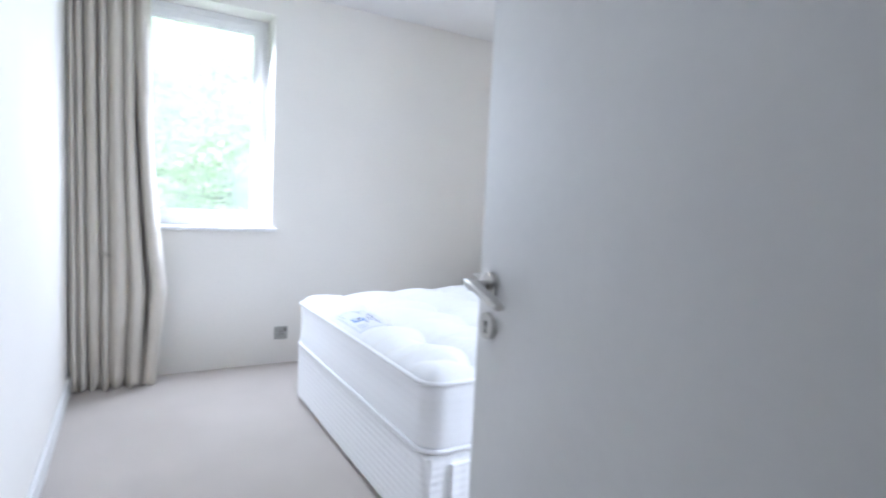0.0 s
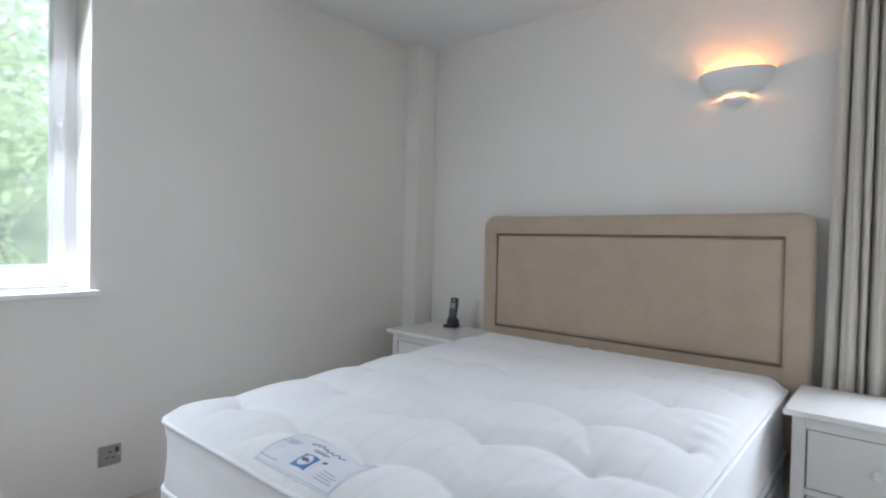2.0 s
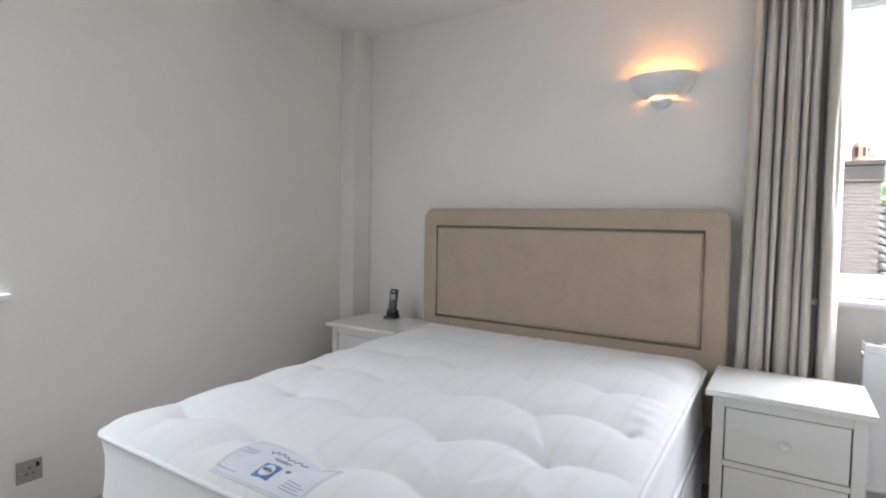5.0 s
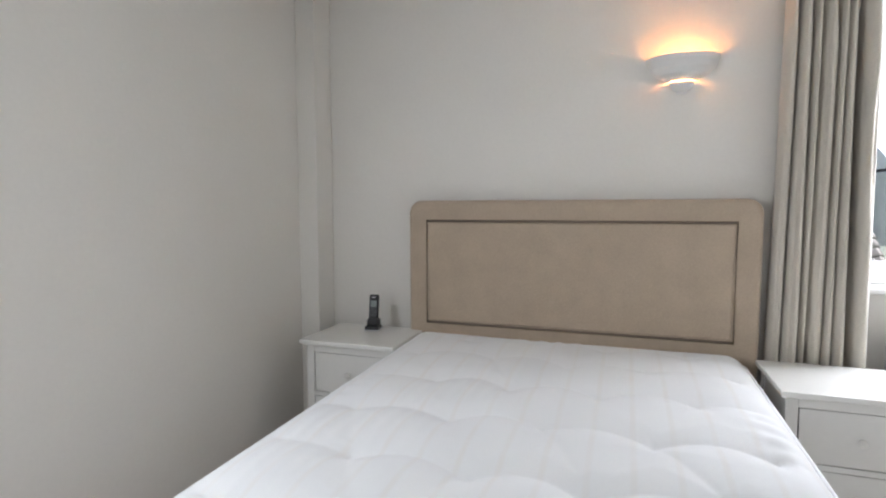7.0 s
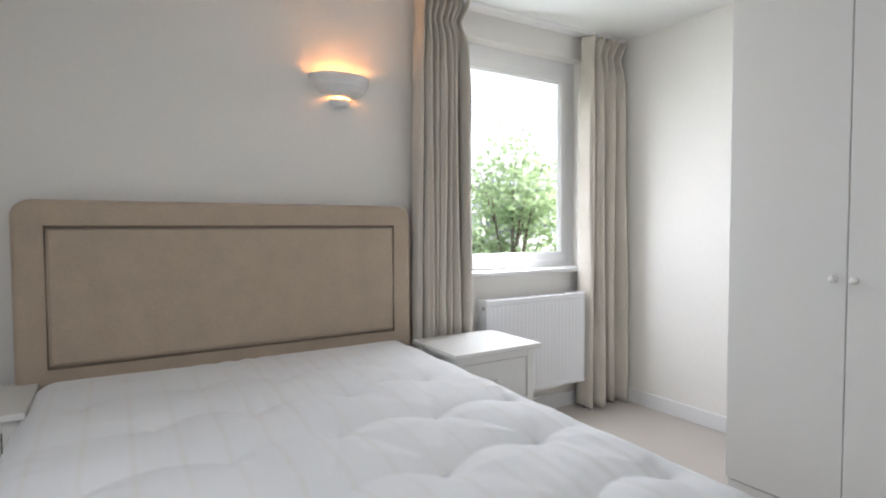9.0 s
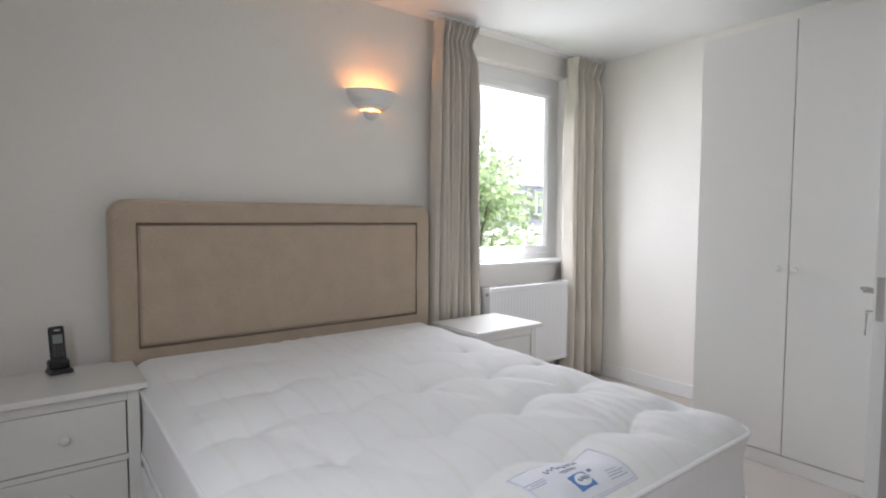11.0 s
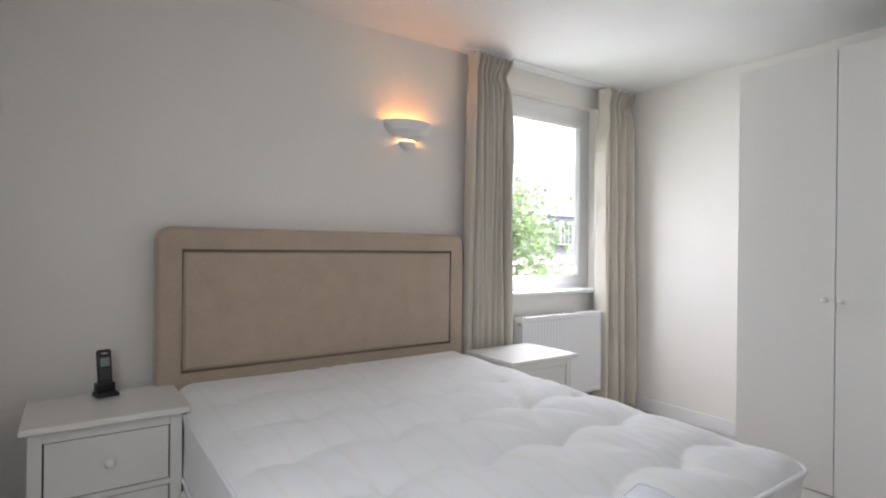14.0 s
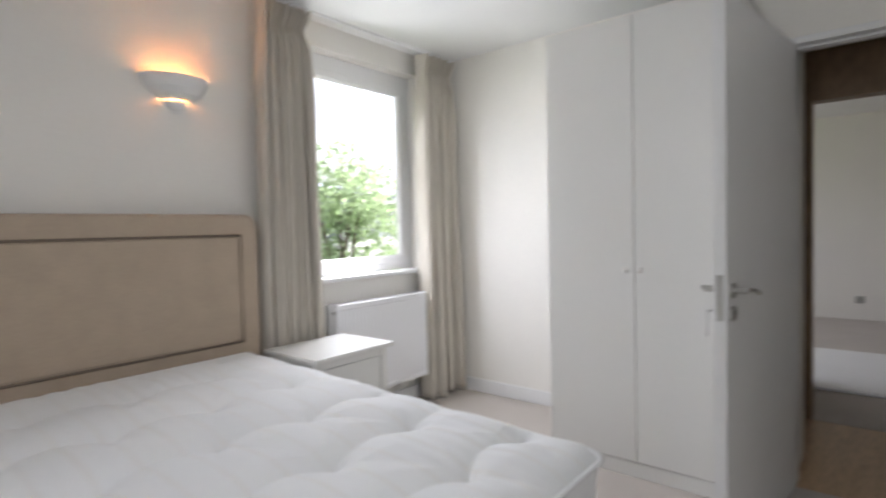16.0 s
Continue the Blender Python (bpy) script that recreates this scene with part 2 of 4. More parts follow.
def quilt_pattern(m, size, depth):
    """Diamond quilting as fine relief."""
    nt = m.node_tree
    b = nt.nodes["Principled BSDF"]
    co = next(n for n in nt.nodes if n.type == "TEX_COORD")
    sep = nt.nodes.new("ShaderNodeSeparateXYZ")
    nt.links.new(co.outputs["Object"], sep.inputs[0])
    along = nt.nodes.new("ShaderNodeMath")
    along.operation = "ADD"
    nt.links.new(sep.outputs["X"], along.inputs[0])
    nt.links.new(sep.outputs["Y"], along.inputs[1])
    tall = nt.nodes.new("ShaderNodeMath")
    tall.operation = "MULTIPLY"
    tall.inputs[1].default_value = 1.7
    nt.links.new(sep.outputs["Z"], tall.inputs[0])
    parts = []
    for sign in ("ADD", "SUBTRACT"):
        s = nt.nodes.new("ShaderNodeMath")
        s.operation = sign
        nt.links.new(along.outputs[0], s.inputs[0])
        nt.links.new(tall.outputs[0], s.inputs[1])
        k = nt.nodes.new("ShaderNodeMath")
        k.operation = "MULTIPLY"
        k.inputs[1].default_value = math.pi / size
        nt.links.new(s.outputs[0], k.inputs[0])
        sn = nt.nodes.new("ShaderNodeMath")
        sn.operation = "SINE"
        nt.links.new(k.outputs[0], sn.inputs[0])
        parts.append(sn)
    lo = nt.nodes.new("ShaderNodeMath")
    lo.operation = "MULTIPLY"
    nt.links.new(parts[0].outputs[0], lo.inputs[0])
    nt.links.new(parts[1].outputs[0], lo.inputs[1])
    # soft uneven stitching tension
    wob = nt.nodes.new("ShaderNodeTexNoise")
    wob.inputs["Scale"].default_value = 14
    nt.links.new(co.outputs["Object"], wob.inputs["Vector"])
    pw = nt.nodes.new("ShaderNodeMath")
    pw.operation = "MULTIPLY"
    nt.links.new(lo.outputs[0], pw.inputs[0])
    nt.links.new(wob.outputs["Fac"], pw.inputs[1])
    bp = nt.nodes.new("ShaderNodeBump")
    bp.inputs["Strength"].default_value, bp.inputs["Distance"].default_value = 0.7, depth
    nt.links.new(pw.outputs[0], bp.inputs["Height"])
    nt.links.new(bp.outputs[0], b.inputs["Normal"])


quilt_pattern(QUILT, 0.044, 0.0030)
quilt_pattern(QUILT_SOFT, 0.05, 0.0006)


def ticking_stripes(m):
    """Faint woven beige stripes along the bed."""
    nt = m.node_tree
    b = nt.nodes["Principled BSDF"]
    co = next(n for n in nt.nodes if n.type == "TEX_COORD")
    sep = nt.nodes.new("ShaderNodeSeparateXYZ")
    nt.links.new(co.outputs["Object"], sep.inputs[0])
    k = nt.nodes.new("ShaderNodeMath")
    k.operation = "MULTIPLY"
    k.inputs[1].default_value = 2 * math.pi / 0.108
    nt.links.new(sep.outputs["Y"], k.inputs[0])
    sn = nt.nodes.new("ShaderNodeMath")
    sn.operation = "SINE"
    nt.links.new(k.outputs[0], sn.inputs[0])
    r = nt.nodes.new("ShaderNodeMapRange")
    r.inputs["From Min"].default_value, r.inputs["From Max"].default_value = 0.80, 0.99
    nt.links.new(sn.outputs[0], r.inputs["Value"])
    n = nt.nodes.new("ShaderNodeTexNoise")
    n.inputs["Scale"].default_value = 9
    nt.links.new(co.outputs["Object"], n.inputs["Vector"])
    f = nt.nodes.new("ShaderNodeMath")
    f.operation = "MULTIPLY"
    nt.links.new(r.outputs[0], f.inputs[0])
    nt.links.new(n.outputs["Fac"], f.inputs[1])
    mix = nt.nodes.new("ShaderNodeMixRGB")
    mix.inputs["Color2"].default_value = (0.79, 0.765, 0.73, 1)
    old = b.inputs["Base Color"].links[0].from_socket
    nt.links.new(f.outputs[0], mix.inputs["Fac"])
    nt.links.new(old, mix.inputs["Color1"])
    nt.links.new(mix.outputs[0], b.inputs["Base Color"])


ticking_stripes(TICK)

GLOW = bpy.data.materials.new("lamp_filament")
GLOW.use_nodes = True
gb = GLOW.node_tree.nodes["Principled BSDF"]
gb.inputs["Emission Color"].default_value = (1.0, 0.50, 0.18, 1)
gb.inputs["Emission Strength"].default_value = 5.0


# ---- mesh helpers ----
def finish(name, bm, material, smooth=False):
    me = bpy.data.meshes.new(name)
    bmesh.ops.recalc_face_normals(bm, faces=bm.faces)
    if smooth:
        for f in bm.faces:
            f.smooth = True
    bm.to_mesh(me)
    bm.free()
    me.materials.append(material)
    return me


def part(name, bm, material, parent=None, label="", smooth=False):
    """Links a bmesh as one mesh object, under a thing where one is given."""
    ob = new(name, finish(name, bm, material, smooth))
    if parent:
        ob.parent = parent
    if label:
        ob["label"] = label
    return ob


def thing(name, at, label, category, group="", rz=0.0):
    """An empty at a thing's base."""
    ob = new(name)
    ob.empty_display_size = 0.1
    ob.matrix_world = pose(*at, 0, 0, rz)
    return tagged(ob, label, category, group)


def box(bm, lo, hi, bevel=0.0, seg=2):
    """Adds a box from corner lo to corner hi, with rounded edges."""
    c = [(a + b) / 2 for a, b in zip(lo, hi)]
    s = [abs(b - a) for a, b in zip(lo, hi)]
    r = bmesh.ops.create_cube(bm, size=1.0, matrix=Matrix.Translation(c) @ Matrix.Diagonal((*s, 1)))
    if bevel:
        es = list({e for v in r["verts"] for e in v.link_edges})
        bmesh.ops.bevel(bm, geom=es, offset=bevel, segments=seg, affect="EDGES", profile=0.5)
    return bm


def boxes(*specs):
    bm = bmesh.new()
    for s in specs:
        box(bm, *s)
    return bm


def cyl(bm, a, b, r, r2=None, n=20):
    """Adds a capped cylinder or cone from a to b."""
    a, b = Vector(a), Vector(b)
    d = b - a
    m = Matrix.Translation((a + b) / 2) @ d.to_track_quat("Z", "Y").to_matrix().to_4x4()
    bmesh.ops.create_cone(bm, cap_ends=True, segments=n, radius1=r, radius2=r if r2 is None else r2, depth=d.length, matrix=m)
    return bm


def ball(bm, c, r, n=14, squash=(1, 1, 1)):
    bmesh.ops.create_uvsphere(bm, u_segments=n, v_segments=n // 2 + 1, radius=r, matrix=Matrix.Translation(c) @ Matrix.Diagonal((*squash, 1)))
    return bm


def tube(bm, pts, r, n=10, closed=False):
    """Adds a round tube along points."""
    pts = [Vector(p) for p in pts]
    rings = []
    for i, p in enumerate(pts):
        a = pts[i - 1] if i or closed else p
        b = pts[(i + 1) % len(pts)] if i < len(pts) - 1 or closed else p
        d = (b - a).normalized()
        side = d.cross(Vector((0, 0, 1)))
        if side.length < 1e-3:
            side = d.cross(Vector((1, 0, 0)))
        side.normalize()
        up = side.cross(d)
        rr = r[i] if isinstance(r, (list, tuple)) else r
        rings.append([bm.verts.new(p + rr * (side * math.cos(2 * math.pi * k / n) + up * math.sin(2 * math.pi * k / n))) for k in range(n)])
    count = len(rings) if closed else len(rings) - 1
    for i in range(count):
        a, b = rings[i], rings[(i + 1) % len(rings)]
        for k in range(n):
            bm.faces.new((a[k], a[(k + 1) % n], b[(k + 1) % n], b[k]))
    if not closed:
        bm.faces.new(rings[0])
        bm.faces.new(list(reversed(rings[-1])))
    return bm


def lathe(bm, profile, n=24, start=0.0, sweep=2 * math.pi, sx=1.0, sy=1.0, at=(0, 0, 0)):
    """Turns a profile of (radius, height) round the z axis, whole or in part."""
    full = abs(sweep - 2 * math.pi) < 1e-6
    cols = []
    for k in range(n if full else n + 1):
        a = start + sweep * k / n
        cols.append([bm.verts.new((at[0] + sx * r * math.cos(a), at[1] + sy * r * math.sin(a), at[2] + z)) for r, z in profile])
    for k in range(n):
        a, b = cols[k], cols[(k + 1) % len(cols)]
        for i in range(len(profile) - 1):
            bm.faces.new((a[i], b[i], b[i + 1], a[i + 1]))
    bmesh.ops.remove_doubles(bm, verts=bm.verts, dist=1e-5)
    return bm


# ---- the room ----
WEST, EAST, NORTH, SOUTH, DOORWALL, TOP = -0.39, 2.68, 3.365, -0.556, -0.20, 2.425
W1 = (-0.24, 0.70, 0.905, 2.27)
W2 = (-0.275, 0.80, 0.910, 2.28)
DOORWAY = (-0.34, 0.405, 1.955)


def structure(name, bm, material, label, category):
    return tagged(part(name, bm, material), label, category, kind="structure")


structure("floor", boxes(((WEST - 0.1, DOORWALL - 0.02, -0.12), (EAST + 0.1, NORTH + 0.1, 0)), ((0.52, SOUTH - 0.1, -0.12), (EAST + 0.1, DOORWALL - 0.02, 0))), CARPET, "plain beige cut-pile carpet across the bedroom", "floor")
structure("ceiling", boxes(((WEST - 0.12, SOUTH - 0.12, TOP), (EAST + 0.3, NORTH + 0.3, TOP + 0.15))), CEIL, "plain white painted plaster ceiling", "ceiling")
structure("wall_north", boxes(
    ((WEST - 0.12, NORTH, -0.12), (W1[0], NORTH + 0.30, TOP)), ((W1[1], NORTH, -0.12), (EAST + 0.165, NORTH + 0.30, TOP)),
    ((W1[0], NORTH, -0.12), (W1[1], NORTH + 0.30, W1[2])), ((W1[0], NORTH, W1[3]), (W1[1], NORTH + 0.30, TOP))), WALL, "off-white painted wall with a window opening", "wall")
structure("wall_east", boxes(
    ((EAST, SOUTH - 0.12, -0.12), (EAST + 0.165, W2[0], TOP)), ((EAST, W2[1], -0.12), (EAST + 0.165, NORTH, TOP)),
    ((EAST, W2[0], -0.12), (EAST + 0.165, W2[1], W2[2])), ((EAST, W2[0], W2[3]), (EAST + 0.165, W2[1], TOP))), WALL, "off-white painted wall behind the bed with a window opening", "wall")
structure("wall_west", boxes(((WEST - 0.12, DOORWALL - 0.12, -0.12), (WEST, NORTH, TOP))), WALL, "off-white painted side wall with switch plates", "wall")
structure("wall_south", boxes(((0.52, SOUTH - 0.12, -0.12), (EAST, SOUTH, TOP)), ((0.42, SOUTH - 0.12, -0.12), (0.52, DOORWALL - 0.12, TOP))), WALL, "off-white painted wall behind the wardrobe", "wall")
structure("wall_door", boxes(
    ((WEST, DOORWALL - 0.12, -0.12), (DOORWAY[0] - 0.03, DOORWALL, TOP)), ((DOORWAY[1] + 0.03, DOORWALL - 0.12, -0.12), (0.52, DOORWALL, TOP)),
    ((DOORWAY[0] - 0.03, DOORWALL - 0.12, DOORWAY[2] + 0.03), (DOORWAY[1] + 0.03, DOORWALL, TOP))), WALL, "off-white painted wall round the bedroom doorway", "wall")
structure("pipe_boxing", boxes(((2.515, 3.25, 0), (EAST - 0.001, NORTH - 0.001, TOP))), WALL, "off-white painted boxed-in pipe in the corner", "boxing")


def skirting(name, lo, hi):
    bm = bmesh.new()
    box(bm, lo, hi, 0.004)
    structure(name, bm, GLOSS, "low white painted skirting board", "baseboard")


skirting("baseboard", (WEST + 0.001, DOORWALL + 0.001, 0), (WEST + 0.016, NORTH - 0.001, 0.095))
skirting("baseboard", (2.664, SOUTH + 0.017, 0), (EAST - 0.001, 3.249, 0.095))
skirting("baseboard", (1.46, SOUTH + 0.001, 0), (EAST - 0.001, SOUTH + 0.016, 0.095))


def window(name, frame_lo, frame_hi, axis, label, glazing):
    """A white plastic window unit: outer frame, sash and pane. axis 'y': in the north wall, 'x': in the east wall."""
    w = tagged(new(name), label, "window", kind="structure")
    w.empty_display_size = 0.1

    def at(u0, u1, d0, d1, z0, z1):
        return ((u0, d0, z0), (u1, d1, z1)) if axis == "y" else ((d0, u0, z0), (d1, u1, z1))
    (u0, d0, z0), (u1, d1, z1) = frame_lo, frame_hi

    def ring(pname, inset, width, da, db, parent, bev):
        a0, a1, b0, b1 = u0 + inset, u1 - inset, z0 + inset, z1 - inset
        bm = bmesh.new()
        for s in (at(a0, a1, da, db, b0, b0 + width), at(a0, a1, da, db, b1 - width, b1), at(a0, a0 + width, da, db, b0 + width, b1 - width), at(a1 - width, a1, da, db, b0 + width, b1 - width)):
            box(bm, *s, bev)
        return part(pname, bm, UPVC, parent)
    ring("window_frame", 0.0, 0.045, d0, d1, w, 0.003)
    sash = ring("sash", 0.040, 0.050, d0 - 0.014, d0 + 0.030, w, 0.005)
    ring("glazing_bead", 0.088, 0.010, d0 - 0.004, d0 + 0.022, sash, 0.003)
    m = 0.092
    dm = d0 + 0.010
    pane = part("pane", boxes(at(u0 + m, u1 - m, dm - 0.003, dm + 0.003, z0 + m, z1 - m)), glazing, sash)
    pane.visible_shadow = False
    return w, sash


win1, sash1 = window("window_1", (W1[0], NORTH + 0.19, W1[2] + 0.012), (W1[1], NORTH + 0.26, W1[3]), "y", "white plastic casement window with misted glass and a lever handle", MISTED)
win2, sash2 = window("window_2", (W2[0] + 0.04, EAST + 0.085, W2[2] + 0.012), (W2[1], EAST + 0.155, W2[3] - 0.05), "x", "white plastic casement window with clear glass", GLASS)
bm = bmesh.new()
box(bm, (EAST + 0.089, W2[0], W2[2] + 0.012), (EAST + 0.15, W2[0] + 0.04, W2[3]), 0.002)
box(bm, (EAST + 0.089, W2[0] + 0.04, W2[3] - 0.05), (EAST + 0.15, W2[1], W2[3]), 0.002)
part("frame_packer", bm, UPVC, win2)
bm = bmesh.new()
box(bm, (W1[1] - 0.078, NORTH + 0.166, 1.56), (W1[1] - 0.054, NORTH + 0.176, 1.63), 0.003)
tube(bm, [(W1[1] - 0.066, NORTH + 0.168, 1.60), (W1[1] - 0.066, NORTH + 0.145, 1.60), (W1[1] - 0.066, NORTH + 0.142, 1.58), (W1[1] - 0.066, NORTH + 0.142, 1.49)], 0.009)
part("handle", bm, UPVC, sash1, smooth=True)
for nm, lo, hi in (("window_sill", (W1[0] - 0.03, NORTH - 0.035, W1[2] - 0.016), (W1[1] + 0.03, NORTH + 0.19, W1[2] + 0.010)), ("window_sill", (EAST - 0.06, W2[0] - 0.0, W2[2] - 0.016), (EAST + 0.085, W2[1] + 0.02, W2[2] + 0.010))):
    bm = bmesh.new()
    box(bm, lo, hi, 0.006)
    structure(nm, bm, GLOSS, "white painted window board", "sill")

# ---- door and doorway ----
casing = tagged(new("door_frame"), "white painted door lining and stop in the doorway", "door frame", kind="structure")
x0, x1, dz = DOORWAY
for nm, lo, hi in (("jamb", (x0 - 0.03, DOORWALL - 0.125, 0), (x0, DOORWALL + 0.005, dz)), ("jamb", (x1, DOORWALL - 0.125, 0), (x1 + 0.03, DOORWALL + 0.005, dz)), ("head", (x0 - 0.03, DOORWALL - 0.125, dz), (x1 + 0.03, DOORWALL + 0.005, dz + 0.03)),
                   ("stop", (x0, DOORWALL - 0.10, 0), (x0 + 0.012, DOORWALL - 0.045, dz)), ("stop", (x0 + 0.012, DOORWALL - 0.10, dz - 0.012), (x1, DOORWALL - 0.045, dz))):
    bm = bmesh.new()
    box(bm, lo, hi, 0.003)
    part(nm, bm, GLOSS, casing)

DOOR_ANGLE = math.degrees(math.atan2(0.83, 0.105))
door = tagged(new("door_1"), "flush white painted door standing open on steel lever handles", "door", kind="structure")
door.matrix_world = pose(DOORWAY[1] - 0.003, DOORWALL + 0.012, 0, 0, 0, DOOR_ANGLE)
bm = bmesh.new()
box(bm, (0.0, -0.042, 0.008), (0.832, 0.0, 1.95), 0.002)
part("leaf", bm, DOORP, door)


def lever(side, parent):
    """A lever handle on its round rose, with an escutcheon below."""
    y = 0.0 if side > 0 else -0.042
    cx, cz = 0.782, 0.965
    bm = bmesh.new()
    cyl(bm, (cx, y, cz), (cx, y + side * 0.009, cz), 0.026, n=28)
    h = part("rose", bm, STEEL, parent, smooth=False)
    bm = bmesh.new()
    cyl(bm, (cx, y, cz), (cx, y + side * 0.048, cz), 0.010, n=16)
    rings = []
    for k in range(13):
        q = k / 12
        x = cx + 0.012 - 0.130 * q
        z = cz + 0.006 - 0.026 * q ** 1.8
        hd, hz = 0.0105 + 0.0015 * q, 0.0075 - 0.0012 * q
        yc = y + side * (0.047 + 0.004 * math.sin(math.pi * q))
        tip = 0.8 if k in (0, 12) else 1.0
        ring = []
        for a, c in ((1, 0.55), (0.72, 1), (-0.72, 1), (-1, 0.55), (-1, -0.55), (-0.72, -1), (0.72, -1), (1, -0.55)):
            ring.append(bm.verts.new((x, yc + a * hd * tip, z + c * hz * tip)))
        rings.append(ring)
    for a, c in zip(rings, rings[1:]):
        for k in range(8):
            bm.faces.new((a[k], a[(k + 1) % 8], c[(k + 1) % 8], c[k]))
    bm.faces.new(rings[0])
    bm.faces.new(list(reversed(rings[-1])))
    part("lever", bm, STEEL, h, "curved flat satin steel lever")
    bm = bmesh.new()
    cyl(bm, (cx, y, cz - 0.078), (cx, y + side * 0.009, cz - 0.078), 0.026, n=28)
    e = part("escutcheon", bm, STEEL, parent)
    bm = bmesh.new()
    cyl(bm, (cx, y + side * 0.008, cz - 0.073), (cx, y + side * 0.0096, cz - 0.073), 0.006, n=12)
    box(bm, (cx - 0.003, min(y + side * 0.008, y + side * 0.0096), cz - 0.093), (cx + 0.003, max(y + side * 0.008, y + side * 0.0096), cz - 0.073))
    part("keyhole", bm, DARKHOLE, e)


lever(1, door)
lever(-1, door)
bm = bmesh.new()
box(bm, (0.8315, -0.033, 0.865), (0.8335, -0.009, 1.02), 0.0005)
part("latch_plate", bm, STEEL, door)
bm = bmesh.new()
cyl(bm, (0.782, -0.05, 0.890), (0.782, -0.075, 0.890), 0.003, n=8)
tube(bm, [(0.782 + 0.009 * math.cos(a), -0.078, 0.882 + 0.010 * math.sin(a)) for a in [i * math.pi / 6 for i in range(12)]], 0.0018, 6, True)
tube(bm, [(0.782, -0.078, 0.872), (0.782, -0.079, 0.83), (0.784, -0.079, 0.80)], 0.003, 8)
part("key", bm, CHROME, door, "steel key hanging from the lock")

# ---- landing and the room beyond ----
structure("landing_floor", boxes(((-1.4, -1.25, -0.12), (1.6, DOORWALL - 0.02, -0.004))), OAKFLOOR, "warm oak boards on the landing", "floor")
structure("landing_wall", boxes(((-1.4, -1.35, -0.12), (-0.42, -1.25, TOP)), ((0.50, -1.35, -0.12), (1.6, -1.25, TOP)), ((-0.42, -1.35, 2.16), (0.50, -1.25, TOP))), WALL, "off-white landing wall with a doorway", "wall")
structure("landing_ends", boxes(((-1.5, -1.35, -0.12), (-1.4, DOORWALL - 0.12, TOP)), ((1.6, -1.35, -0.12), (1.7, SOUTH - 0.12, TOP)), ((-1.4, DOORWALL - 0.22, -0.12), (WEST - 0.12, DOORWALL - 0.12, TOP))), WALL, "plain off-white landing walls", "wall")
structure("landing_ceiling", boxes(((-1.5, -5.6, TOP), (2.9, SOUTH - 0.121, TOP + 0.15)), ((-1.5, SOUTH - 0.12, TOP), (WEST - 0.121, DOORWALL - 0.12, TOP + 0.15))), CEIL, "plain white ceiling over landing and far room", "ceiling")
far_frame = tagged(new("far_door_frame"), "oak veneered door lining across the landing", "door frame", kind="structure")
for nm, lo, hi in (("jamb", (0.44, -1.36, 0), (0.505, -1.235, 1.89)), ("jamb", (-0.425, -1.36, 0), (-0.36, -1.235, 1.89)), ("head", (-0.425, -1.36, 1.89), (0.505, -1.235, 2.18))):
    bm = bmesh.new()
    box(bm, lo, hi, 0.003)
    part(nm, bm, OAK, far_frame)
structure("far_floor", boxes(((-1.4, -5.4, -0.12), (2.8, -1.25, -0.002))), CARPET, "beige carpet in the room across the landing", "floor")
# the opening in the x = 2.8 side is unseen, added to let daylight in
structure("far_wall", boxes(((-1.4, -5.5, -0.12), (2.9, -5.4, TOP)), ((-1.5, -5.5, -0.12), (-1.4, -1.35, TOP)), ((1.601, -1.45, -0.12), (2.9, -1.351, TOP)),
    ((2.8, -5.4, -0.12), (2.9, -4.6, TOP)), ((2.8, -2.0, -0.12), (2.9, -1.45, TOP)), ((2.8, -4.6, -0.12), (2.9, -2.0, 0.7)), ((2.8, -4.6, 2.25), (2.9, -2.0, TOP))), WALL, "plain off-white walls of the far room", "wall")

# ---- bed ----
BX0, BX1, BY0, BY1 = 0.70, 2.53, 1.168, 2.670
BCX, BCY = (BX0 + BX1) / 2, (BY0 + BY1) / 2
HL, HW = (BX1 - BX0) / 2, (BY1 - BY0) / 2
BASE_TOP, MAT_TOP = 0.318, 0.558
MH = MAT_TOP - BASE_TOP


def rise_to_head(bm):
    """The sprung mattress stands a little thicker at the head end."""
    for v in bm.verts:
        v.co.z += (0.012 + 0.030 * (v.co.x / HL + 1) / 2) * max(0.0, v.co.z) / MH


def rounded_outline(hl, hw, r, n=7):
    pts = []
    for cx, cy, a0 in ((hl - r, hw - r, 0), (-hl + r, hw - r, 90), (-hl + r, -hw + r, 180), (hl - r, -hw + r, 270)):
        for k in range(n):
            a = radians(a0 + 90 * k / (n - 1))
            pts.append((cx + r * math.cos(a), cy + r * math.sin(a)))
    return pts


def slab(bm, outline, levels):
    """Stacks an outline at (height, inset) levels and closes both ends."""
    rings = []
    for z, inset in levels:
        ring = []
        for x, y in outline:
            ring.append(bm.verts.new((x - math.copysign(inset, x), y - math.copysign(inset, y), z)))
        rings.append(ring)
    n = len(outline)
    for a, b in zip(rings, rings[1:]):
        for k in range(n):
            bm.faces.new((a[k], a[(k + 1) % n], b[(k + 1) % n], b[k]))
    bm.faces.new(list(reversed(rings[0])))
    bm.faces.new(rings[-1])
    return bm


